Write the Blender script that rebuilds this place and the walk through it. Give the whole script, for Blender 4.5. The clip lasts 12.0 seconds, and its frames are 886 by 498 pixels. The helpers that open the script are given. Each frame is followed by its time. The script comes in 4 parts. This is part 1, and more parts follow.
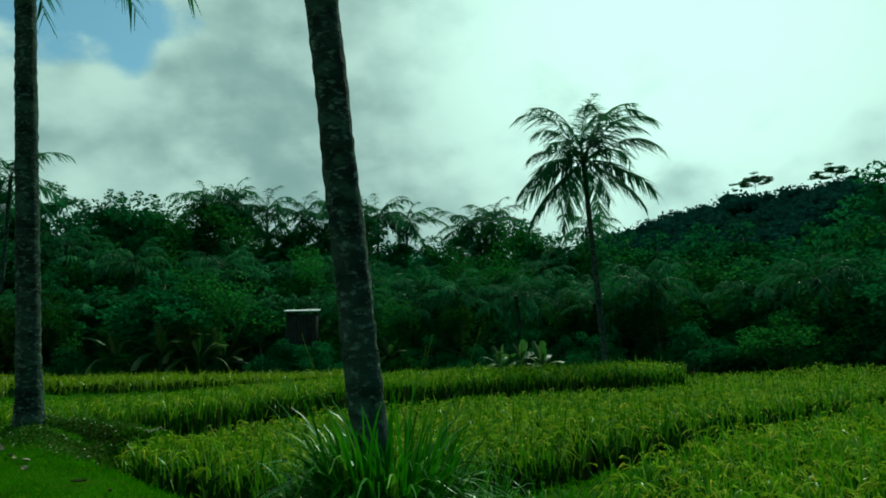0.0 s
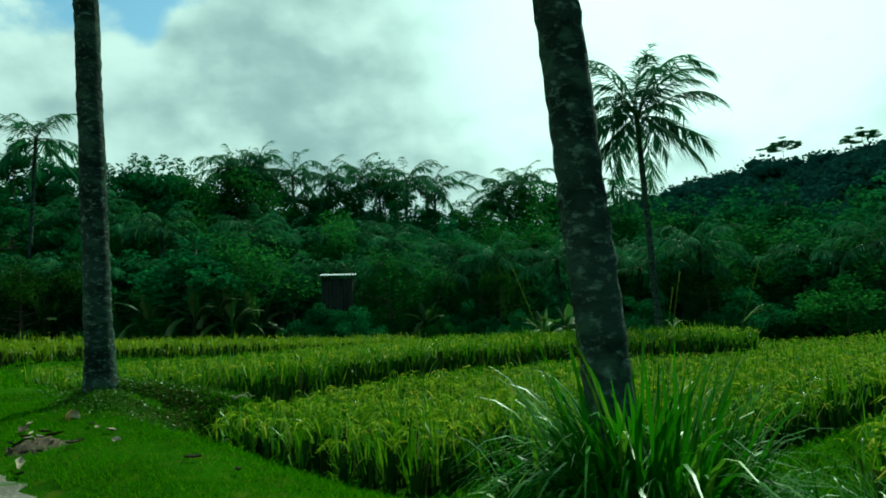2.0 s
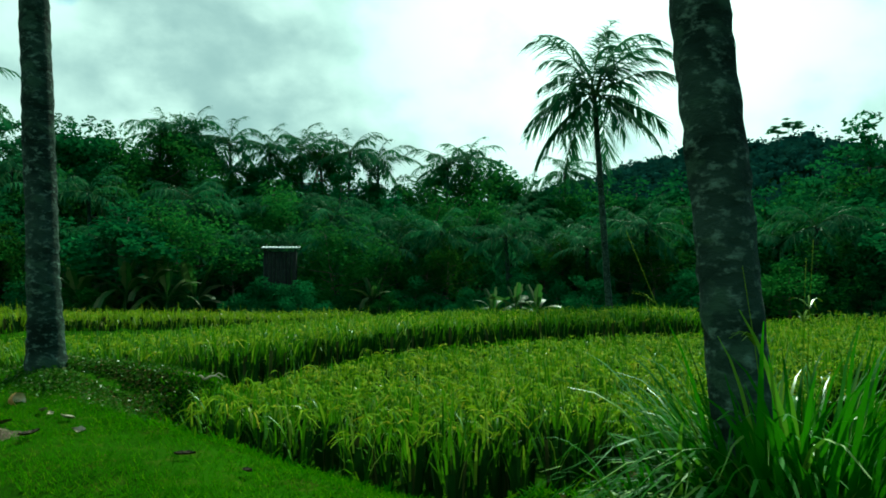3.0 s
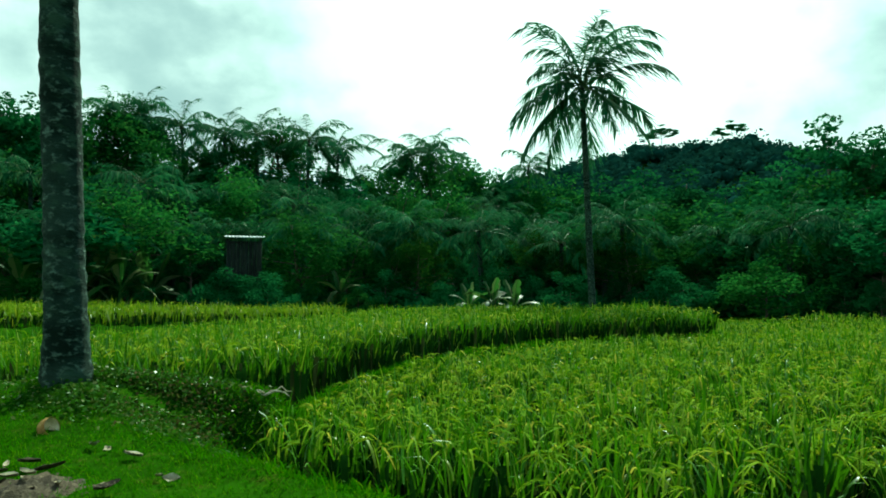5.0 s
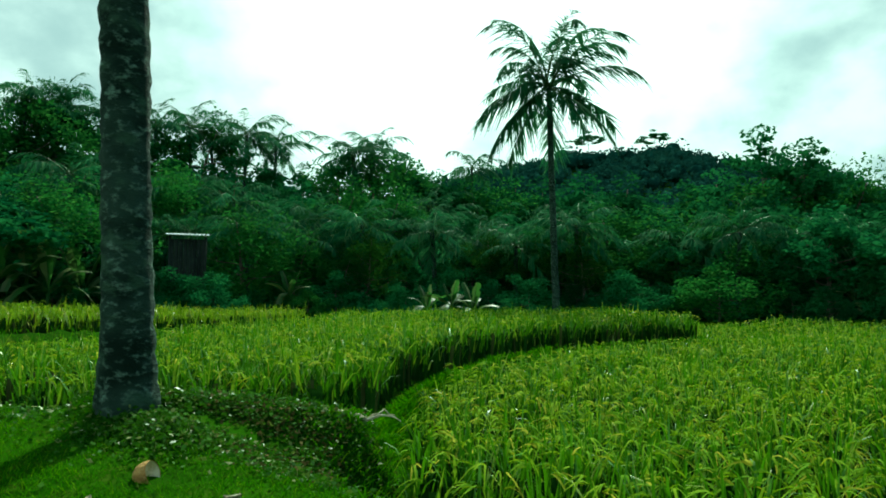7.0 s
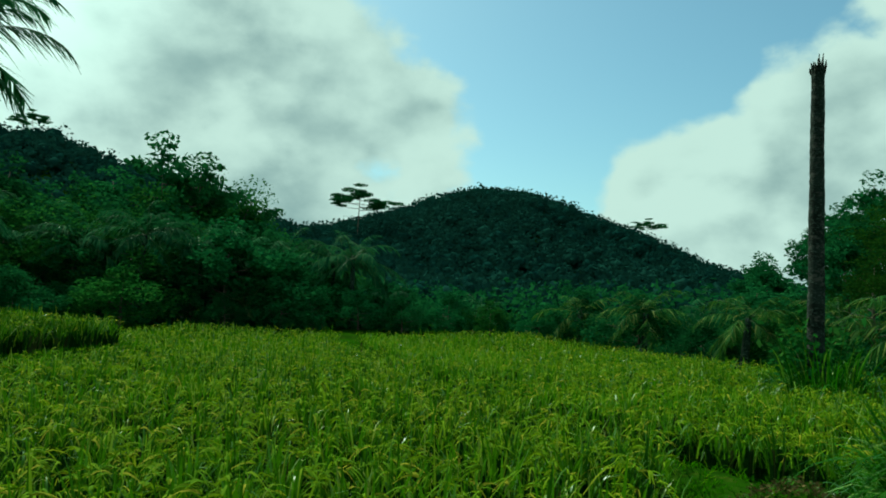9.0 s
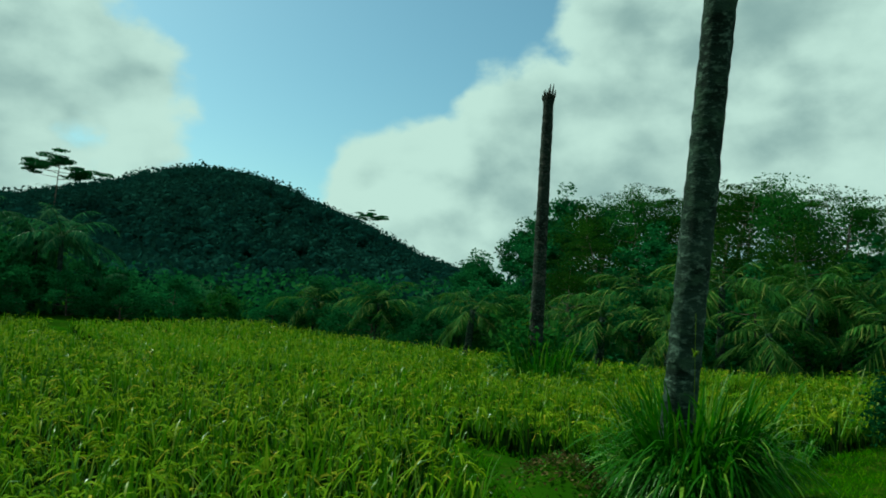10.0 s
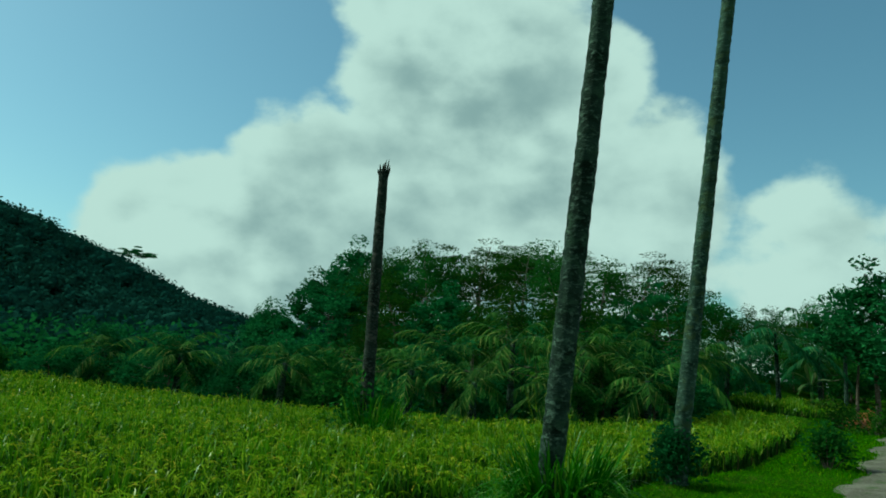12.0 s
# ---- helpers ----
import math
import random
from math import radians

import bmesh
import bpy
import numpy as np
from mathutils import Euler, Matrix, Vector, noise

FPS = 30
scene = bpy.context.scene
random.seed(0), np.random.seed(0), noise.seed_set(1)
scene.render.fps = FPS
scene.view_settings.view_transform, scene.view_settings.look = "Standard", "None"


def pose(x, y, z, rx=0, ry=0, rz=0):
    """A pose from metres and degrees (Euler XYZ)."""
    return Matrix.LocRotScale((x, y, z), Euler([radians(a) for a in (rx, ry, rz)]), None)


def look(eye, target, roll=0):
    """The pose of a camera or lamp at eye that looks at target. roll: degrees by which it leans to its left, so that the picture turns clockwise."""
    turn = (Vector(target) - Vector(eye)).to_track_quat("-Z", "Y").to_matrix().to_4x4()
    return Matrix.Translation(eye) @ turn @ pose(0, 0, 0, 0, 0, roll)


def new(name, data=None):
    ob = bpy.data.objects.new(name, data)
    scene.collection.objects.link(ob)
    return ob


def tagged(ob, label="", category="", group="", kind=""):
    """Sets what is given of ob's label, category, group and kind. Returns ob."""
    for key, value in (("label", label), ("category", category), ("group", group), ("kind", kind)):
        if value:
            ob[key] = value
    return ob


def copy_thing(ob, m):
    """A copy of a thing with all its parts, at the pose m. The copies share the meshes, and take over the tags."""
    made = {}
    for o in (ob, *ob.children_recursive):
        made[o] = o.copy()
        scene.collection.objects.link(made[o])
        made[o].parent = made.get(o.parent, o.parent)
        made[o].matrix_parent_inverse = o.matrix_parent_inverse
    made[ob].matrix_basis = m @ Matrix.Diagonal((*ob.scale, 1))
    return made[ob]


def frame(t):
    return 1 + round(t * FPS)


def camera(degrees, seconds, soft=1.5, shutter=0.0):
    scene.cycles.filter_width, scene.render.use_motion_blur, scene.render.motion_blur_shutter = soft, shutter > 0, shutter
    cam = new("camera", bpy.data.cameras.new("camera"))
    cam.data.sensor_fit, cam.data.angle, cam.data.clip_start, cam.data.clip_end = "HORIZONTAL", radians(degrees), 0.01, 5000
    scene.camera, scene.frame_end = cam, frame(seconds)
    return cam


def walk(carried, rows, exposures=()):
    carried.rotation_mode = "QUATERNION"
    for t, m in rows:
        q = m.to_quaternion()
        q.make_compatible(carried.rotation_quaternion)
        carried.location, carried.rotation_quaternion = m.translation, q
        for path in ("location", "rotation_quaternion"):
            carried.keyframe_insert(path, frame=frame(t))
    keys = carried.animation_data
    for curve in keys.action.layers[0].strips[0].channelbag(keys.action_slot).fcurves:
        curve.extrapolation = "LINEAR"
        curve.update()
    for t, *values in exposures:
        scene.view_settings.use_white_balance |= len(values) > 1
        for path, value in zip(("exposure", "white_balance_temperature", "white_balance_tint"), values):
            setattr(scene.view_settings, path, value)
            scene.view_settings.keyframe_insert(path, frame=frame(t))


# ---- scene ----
cam = camera(63.8, 12.0, soft=1.8)
PATH = [
    (0, (0.088, 0.054, 1.518), (0.079, 2.029, 1.836), -1.8),
    (0.5, (-0.311, 0.435, 1.474), (-0.369, 2.408, 1.793), -1.7),
    (1, (-0.699, 0.743, 1.446), (-0.815, 2.717, 1.744), -1.8),
    (1.5, (-1.033, 1.121, 1.433), (-1.126, 3.102, 1.69), -2.0),
    (2, (-1.378, 1.449, 1.428), (-1.428, 3.435, 1.66), -1.7),
    (2.5, (-1.783, 1.914, 1.422), (-1.733, 3.904, 1.612), -1.2),
    (4.5, (-3.336, 3.412, 1.532), (-3.07, 5.389, 1.677), -0.2),
    (5, (-3.735, 3.823, 1.539), (-3.438, 5.795, 1.683), -0.1),
    (5.5, (-4.14, 4.122, 1.543), (-3.831, 6.093, 1.687), -0.2),
    (6, (-4.516, 4.486, 1.533), (-4.135, 6.444, 1.679), 0.2),
    (6.5, (-4.934, 4.821, 1.552), (-4.555, 6.779, 1.701), 0.1),
    (8.5, (-6.062, 6.226, 1.615), (-4.511, 7.478, 1.78), 1.3),
    (9, (-6.383, 6.557, 1.634), (-4.61, 7.464, 1.819), 1.8),
    (9.5, (-6.631, 6.889, 1.655), (-4.719, 7.445, 1.84), 2.6),
    (10, (-6.925, 7.237, 1.706), (-4.939, 7.403, 1.883), 2.7),
    (10.5, (-7.25, 7.557, 1.778), (-5.258, 7.487, 1.951), 2.6),
    (11, (-7.523, 7.962, 1.846), (-5.554, 7.665, 2.041), 3.1),
    (11.5, (-7.904, 8.342, 1.939), (-5.956, 7.966, 2.189), 2.7),
    (12, (-8.228, 8.845, 1.909), (-6.309, 8.392, 2.24), 2.9),
]
walk(cam, [(t, look(eye, target, roll)) for t, eye, target, roll in PATH],
     [(0, -0.08, 5900, -31), (2.5, 0.45, 5850, -31), (4.5, 0.77, 6000, -28), (6.5, 0.82, 6000, -28), (8.3, 0.52, 6050, -22), (9.3, 0.02, 6050, -26), (11, 0.03, 6000, -26), (12, -0.06, 5900, -27)])

# ---- world, sun ----
SUN_BEARING, SUN_HEIGHT = 27.0, 48.0


def heading(bearing, height=0.0):
    """Unit way for a compass bearing (0 along +y, clockwise) and a height, in degrees."""
    b, e = radians(bearing), radians(height)
    return Vector((math.sin(b) * math.cos(e), math.cos(b) * math.cos(e), math.sin(e)))


sun = new("sun", bpy.data.lights.new("sun", "SUN"))
sun.data.energy, sun.data.angle, sun.data.color = 5.0, radians(2.0), (1.0, 0.95, 0.85)
sun.matrix_world = look(heading(SUN_BEARING, SUN_HEIGHT) * 50, (0, 0, 0))


class Nodes:
    """Short hand for building a node tree."""

    def __init__(self, tree):
        self.tree = tree
        tree.nodes.clear()

    def add(self, kind, props=None, **links):
        node = self.tree.nodes.new(kind)
        for key, value in (props or {}).items():
            if key == "operation":
                node.operation = value
            elif key == "data_type":
                node.data_type = value
            elif key == "blend_type":
                node.blend_type = value
            elif key == "sky_type":
                node.sky_type = value
            elif key == "distribution":
                node.distribution = value
        for key, value in links.items():
            slot = node.inputs[int(key[1:])] if key[0] == "i" and key[1:].isdigit() else node.inputs[key.replace("_", " ")]
            if isinstance(value, bpy.types.NodeSocket):
                self.tree.links.new(value, slot)
            else:
                slot.default_value = value
        return node

    def math(self, op, a, b=0.0, c=None):
        links = {"i0": a, "i1": b}
        if c is not None:
            links["i2"] = c
        return self.add("ShaderNodeMath", {"operation": op}, **links).outputs[0]

    def ramp(self, value, lo, hi, a=0.0, b=1.0):
        node = self.add("ShaderNodeMapRange", None, Value=value)
        node.interpolation_type = "SMOOTHSTEP"
        for key, v in (("From Min", lo), ("From Max", hi), ("To Min", a), ("To Max", b)):
            node.inputs[key].default_value = v
        return node.outputs[0]

    def mix(self, fac, a, b, blend="MIX"):
        node = self.tree.nodes.new("ShaderNodeMix")
        node.data_type, node.blend_type = "RGBA", blend
        for slot, value in ((0, fac), (6, a), (7, b)):
            if isinstance(value, bpy.types.NodeSocket):
                self.tree.links.new(value, node.inputs[slot])
            elif slot == 0:
                node.inputs[slot].default_value = value
            else:
                node.inputs[slot].default_value = (*value[:3], 1)
        return node.outputs[2]

    def noise(self, vector, scale, detail=4.0, rough=0.55, warp=0.0):
        node = self.add("ShaderNodeTexNoise", None, Scale=scale, Detail=detail, Roughness=rough, Distortion=warp)
        if vector is not None:
            self.tree.links.new(vector, node.inputs["Vector"])
        return node.outputs["Fac"]


def make_world():
    world = bpy.data.worlds.new("sky")
    world.use_nodes = True
    scene.world = world
    n = Nodes(world.node_tree)
    way = n.add("ShaderNodeTexCoord").outputs["Generated"]
    sky = n.add("ShaderNodeTexSky", {"sky_type": "NISHITA"})
    sky.sun_disc = False
    sky.sun_elevation, sky.sun_rotation = radians(SUN_HEIGHT), radians(SUN_BEARING)
    sky.air_density, sky.dust_density, sky.ozone_density = 1.0, 1.2, 2.0
    # banks of cloud: bearing, height, reach in degrees, thickness
    banks = ((-75, 20, 40, 0.80), (-31, 11, 15, 0.92), (-15, 16, 12, 1.05), (0, 17, 17, 0.98), (-6, 34, 20, 0.85), (32, 18, 28, 1.0), (54, 12, 12, 0.7), (84, 7, 9, 0.92), (95, 9, 12, 1.0),
             (107, 19, 13, 1.05), (117, 13, 10, 0.85), (103, 30, 9, 0.75), (131, 7, 10, 0.6), (160, 15, 16, 0.9), (-130, 25, 40, 0.8))
    cover = None
    for bearing, height, reach, thick in banks:
        dot = n.add("ShaderNodeVectorMath", {"operation": "DOT_PRODUCT"}, i0=way, i1=heading(bearing, height)).outputs["Value"]
        blob = n.ramp(dot, math.cos(radians(reach * 1.25)), math.cos(radians(reach * 0.45)), 0.0, thick)
        cover = blob if cover is None else n.math("MAXIMUM", cover, blob)
    stretch = n.add("ShaderNodeVectorMath", {"operation": "MULTIPLY"}, i0=way, i1=(1.0, 1.0, 1.45)).outputs[0]
    toward = n.add("ShaderNodeVectorMath", {"operation": "ADD"}, i0=stretch, i1=heading(SUN_BEARING, SUN_HEIGHT) * 0.07).outputs[0]
    def heap(where):
        """Height of the cloud's heaps: rounded cells, broken up by finer noise."""
        bent = n.add("ShaderNodeTexNoise", None, Scale=6.0, Detail=3.0, Vector=where).outputs["Color"]
        at = n.add("ShaderNodeVectorMath", {"operation": "MULTIPLY_ADD"}, i0=bent, i1=(0.14, 0.14, 0.14), i2=where).outputs[0]
        total = n.math("MULTIPLY", n.noise(where, 5.5, 7.0, 0.56), 0.9)
        for scale, share in ((7.0, 0.42), (17.0, 0.22)):
            cell = n.add("ShaderNodeTexVoronoi", None, Vector=at, Scale=scale)
            cell.feature = "SMOOTH_F1"
            total = n.math("ADD", total, n.math("MULTIPLY", n.math("SUBTRACT", 0.9, cell.outputs["Distance"]), share))
        return total

    billow, sunward = heap(stretch), heap(toward)
    puff = n.noise(stretch, 14.0, 5.0, 0.55)
    body = n.math("ADD", n.math("MULTIPLY", billow, 1.25), n.math("MULTIPLY", puff, 0.25))
    full = n.math("ADD", cover, n.math("SUBTRACT", body, 1.30))
    mask = n.ramp(full, 0.10, 0.36)
    # sides turned to the sun and thin rims are bright, thick undersides grey
    relief = n.math("ADD", n.math("MULTIPLY", n.math("SUBTRACT", billow, sunward), 1.7), n.math("MULTIPLY", n.math("SUBTRACT", puff, 0.5), 0.25))
    moved = n.add("ShaderNodeVectorMath", {"operation": "ADD"}, i0=stretch, i1=(2.3, 0.7, 1.1)).outputs[0]
    broad = n.noise(moved, 2.6, 4.0, 0.6, 0.2)
    glow = n.add("ShaderNodeVectorMath", {"operation": "DOT_PRODUCT"}, i0=way, i1=heading(19, 27)).outputs["Value"]
    near_sun = n.ramp(glow, math.cos(radians(25)), math.cos(radians(3)), 0.0, 1.0)
    light = n.math("ADD", n.math("ADD", relief, n.math("MULTIPLY", n.math("SUBTRACT", broad, 0.5), 1.2)), n.math("MULTIPLY", near_sun, 0.30))
    light = n.math("ADD", light, n.ramp(full, 0.2, 0.8, 0.40, 0.04))
    cloud = n.mix(n.ramp(light, -0.45, 0.5), (0.44, 0.54, 0.58), (0.91, 1.0, 1.0))
    cloud = n.mix(n.math("MULTIPLY", near_sun, n.ramp(light, -0.6, 0.4, 0.3, 0.95)), cloud, (1.38, 1.56, 1.54))
    blue = n.mix(1.0, sky.outputs[0], (0.158, 0.176, 0.164), "MULTIPLY")
    both = n.mix(mask, blue, cloud)
    shown = n.add("ShaderNodeBackground", None, Color=both, Strength=0.72)
    out = n.add("ShaderNodeOutputWorld")
    n.tree.links.new(shown.outputs[0], out.inputs["Surface"])


make_world()


# ---- materials ----
def material(name):
    m = bpy.data.materials.new(name)
    m.use_nodes = True
    return m, Nodes(m.node_tree)


def leaf(name, dark, light, tip=None, through_light=0.35, rough=0.5, gloss=0.25, patch=0.25, glint=0.0, plant=0.0):
    """Foliage: colour varies per leaf and in patches, some light passes through."""
    m, n = material(name)
    geo = n.add("ShaderNodeNewGeometry")
    island = geo.outputs["Random Per Island"]
    each = n.add("ShaderNodeObjectInfo").outputs["Random"]
    broad = n.noise(geo.outputs["Position"], patch, 3.0)
    fac = n.math("ADD", n.math("MULTIPLY", island, 0.6), n.math("MULTIPLY", n.ramp(broad, 0.3, 0.7), 0.4))
    col = n.mix(n.ramp(fac, 0.18, 0.78), dark, light)
    if tip:
        col = n.mix(n.ramp(island, 0.86, 0.9), col, tip)
    hue = n.add("ShaderNodeHueSaturation", None, Hue=0.5, Saturation=1.0, Value=n.math("MULTIPLY_ADD", each, plant, 1 - 0.6 * plant), Color=col)
    col = hue.outputs[0]
    fine = n.noise(geo.outputs["Position"], 60.0, 2.0)
    col = n.mix(n.ramp(fine, 0.2, 0.8, 0.0, 0.25), col, [c * 1.4 for c in light])
    skin = n.add("ShaderNodeBsdfPrincipled", None, Base_Color=col, Roughness=rough)
    skin.inputs["Specular IOR Level"].default_value = gloss
    if glint:
        shiny = n.ramp(island, 0.66, 0.70)
        n.tree.links.new(n.math("MULTIPLY_ADD", shiny, glint, gloss), skin.inputs["Specular IOR Level"])
        n.tree.links.new(n.math("MULTIPLY_ADD", shiny, 0.42 - rough, rough), skin.inputs["Roughness"])
    lit = n.add("ShaderNodeBsdfTranslucent", None, Color=n.mix(0.5, col, [min(1, c * 1.5) for c in light]))
    both = n.add("ShaderNodeMixShader", None, i0=through_light, i1=skin.outputs[0], i2=lit.outputs[0])
    out = n.add("ShaderNodeOutputMaterial")
    n.tree.links.new(both.outputs[0], out.inputs["Surface"])
    return m


def rough_surface(name, dark, mid, light, scale, bump=0.3, rough=0.85, fine=8.0, stretch=(1, 1, 1), moss=None, gloss=0.08):
    """Earth, bark, gravel: two scales of mottling and a bump."""
    m, n = material(name)
    where = n.add("ShaderNodeTexCoord").outputs["Object"]
    where = n.add("ShaderNodeVectorMath", {"operation": "MULTIPLY"}, i0=where, i1=stretch).outputs[0]
    big, small = n.noise(where, scale, 4.0), n.noise(where, scale * fine, 5.0, 0.65)
    col = n.mix(n.ramp(big, 0.35, 0.68), dark, mid)
    col = n.mix(n.ramp(small, 0.5, 0.72), col, light)
    if moss:
        col = n.mix(n.ramp(n.noise(where, scale * 1.7, 5.0, 0.6), 0.52, 0.64, 0.0, 0.85), col, moss)
    relief = n.add("ShaderNodeBump", None, Height=n.math("ADD", big, n.math("MULTIPLY", small, 0.6)), Strength=bump, Distance=0.05)
    skin = n.add("ShaderNodeBsdfPrincipled", None, Base_Color=col, Roughness=rough, Normal=relief.outputs[0])
    skin.inputs["Specular IOR Level"].default_value = gloss
    out = n.add("ShaderNodeOutputMaterial")
    n.tree.links.new(skin.outputs[0], out.inputs["Surface"])
    return m


RICE = leaf("rice_leaf", (0.0079, 0.0369, 0.0016), (0.0673, 0.1722, 0.0033), (0.2375, 0.2939, 0.018), 0.24, 0.8, 0.04, 0.35, 0.28)
RICE_EAR = leaf("rice_ear", (0.0724, 0.1562, 0.0037), (0.1618, 0.2387, 0.0074), (0.3065, 0.269, 0.0221), 0.28, 0.85, 0.03, 0.5)
RICE_PALE = leaf("ripening_rice_leaf", (0.0391, 0.0935, 0.0025), (0.113, 0.1831, 0.0057), (0.226, 0.2181, 0.0164), 0.32, 0.8, 0.04, 0.35, 0.28)
RICE_LIME = leaf("young_rice_leaf", (0.0126, 0.0554, 0.0016), (0.0791, 0.1974, 0.0041), (0.216, 0.3022, 0.018), 0.28, 0.8, 0.04, 0.35, 0.28)
# culms and sheaths, coloured darker to paint the shade between the plants
RICE_STEM_SHADE = leaf("rice_sheath", (0.0068, 0.0238, 0.0026), (0.017, 0.0493, 0.0051), (0.051, 0.051, 0.017), 0.1, 0.85, 0.03, 0.5)
TURF = leaf("short_grass", (0.0091, 0.0497, 0.0008), (0.043, 0.1366, 0.0008), (0.0994, 0.1822, 0.0033), 0.3, 1.0, 0.0, 0.6)
TALL_GRASS = leaf("tall_grass", (0.0075, 0.0468, 0.0008), (0.0355, 0.1403, 0.0022), (0.1496, 0.2525, 0.0213), 0.26, 0.7, 0.05, 0.8, 0.22)
WEED = leaf("weed_leaf", (0.012, 0.042, 0.002), (0.040, 0.105, 0.005), (0.12, 0.13, 0.03), 0.25, 0.8, 0.04, 1.0, 0.15)
DRY_WEED = leaf("dry_weed_leaf", (0.0375, 0.0338, 0.009), (0.0825, 0.0675, 0.0225), (0.15, 0.1125, 0.045), 0.2, 0.9, 0.02, 1.0)
FROND = leaf("palm_leaflet", (0.0101, 0.0567, 0.0223), (0.0313, 0.1173, 0.0386), (0.0704, 0.1368, 0.0516), 0.3, 0.9, 0.02, 0.3, plant=0.9)
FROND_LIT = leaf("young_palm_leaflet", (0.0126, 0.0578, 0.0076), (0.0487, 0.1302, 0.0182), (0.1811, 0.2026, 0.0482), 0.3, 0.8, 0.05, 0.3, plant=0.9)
CROWN_DARK = leaf("dark_tree_leaf", (0.0082, 0.0493, 0.0166), (0.0254, 0.1074, 0.0299), None, 0.26, 1.0, 0.0, 0.15, plant=0.9)
CROWN = leaf("tree_leaf", (0.0081, 0.0474, 0.0099), (0.0296, 0.1113, 0.0172), (0.0538, 0.1322, 0.0224), 0.34, 1.0, 0.0, 0.15, 0.0, plant=0.9)
CROWN_LIT = leaf("light_tree_leaf", (0.0043, 0.0226, 0.0035), (0.0183, 0.0567, 0.0059), (0.0414, 0.0784, 0.0111), 0.36, 1.0, 0.0, 0.15, 0.0, plant=0.9)
# bluer than the near trees: distance haze is mixed into the base colour
HAZED_HILL_LEAF = leaf("hill_forest_leaf", (0.0059, 0.0264, 0.0219), (0.0132, 0.0449, 0.0328), None, 0.15, 1.0, 0.0, 0.03)
BANANA = leaf("banana_leaf", (0.0131, 0.0554, 0.0078), (0.0394, 0.1109, 0.0167), (0.105, 0.126, 0.0441), 0.35, 0.5, 0.2, 0.6, plant=0.9)
EARTH = rough_surface("field_earth", (0.012, 0.034, 0.002), (0.020, 0.062, 0.002), (0.040, 0.060, 0.006), 0.5, 0.6, 1.0, 9.0, gloss=0.0)
GRAVEL = rough_surface("gravel", (0.064, 0.06, 0.044), (0.12, 0.112, 0.088), (0.216, 0.204, 0.168), 1.4, 0.8, 0.9, 16.0, moss=(0.04, 0.072, 0.016))
BARK = rough_surface("coconut_bark", (0.0052, 0.012, 0.0081), (0.0233, 0.0422, 0.0309), (0.0992, 0.1478, 0.1144), 2.0, 0.9, 0.95, 5.5, (1.0, 1.0, 1.7), (0.032, 0.0598, 0.0371))
BARK_PALE = rough_surface("pale_coconut_bark", (0.0135, 0.0282, 0.0194), (0.0378, 0.0701, 0.0502), (0.108, 0.171, 0.1336), 2.0, 0.9, 0.95, 5.5, (1.0, 1.0, 1.7), (0.0405, 0.0641, 0.0284))
BARK_BURNT = rough_surface("charred_bark", (0.007, 0.011, 0.008), (0.018, 0.027, 0.021), (0.055, 0.075, 0.06), 2.5, 0.8, 0.95, 6.0, (1, 1, 1.5), (0.06, 0.06, 0.05))
WOOD_BARK = rough_surface("tree_bark", (0.05, 0.04, 0.03), (0.10, 0.085, 0.065), (0.2, 0.18, 0.15), 3.0, 0.6, 0.9, 6.0, (1, 1, 0.4))
DARK_WOOD = rough_surface("weathered_boards", (0.006, 0.009, 0.007), (0.013, 0.018, 0.014), (0.028, 0.036, 0.03), 2.0, 0.5, 0.85, 6.0, (1, 1, 0.3))
TIN = rough_surface("pale_roof_sheet", (0.45, 0.46, 0.46), (0.62, 0.64, 0.63), (0.75, 0.76, 0.74), 1.0, 0.2, 0.5, 9.0)
HUSK = rough_surface("coconut_husk", (0.221, 0.1105, 0.034), (0.408, 0.238, 0.0765), (0.561, 0.391, 0.17), 14.0, 0.5, 0.85, 5.0)
PITH = rough_surface("coconut_pith", (0.55, 0.45, 0.28), (0.75, 0.66, 0.45), (0.85, 0.78, 0.6), 18.0, 0.3, 0.8, 5.0)
DRY = rough_surface("dry_leaf", (0.204, 0.17, 0.102), (0.374, 0.3315, 0.2295), (0.561, 0.527, 0.408), 9.0, 0.3, 0.7, 5.0)
MUCK = rough_surface("leaf_litter_earth", (0.03, 0.024, 0.016), (0.07, 0.055, 0.035), (0.15, 0.12, 0.08), 6.0, 0.8, 0.9, 6.0)
FLOWER = leaf("red_leaf", (0.16, 0.05, 0.02), (0.32, 0.10, 0.04), None, 0.3, 0.5, 0.3, 1.0)


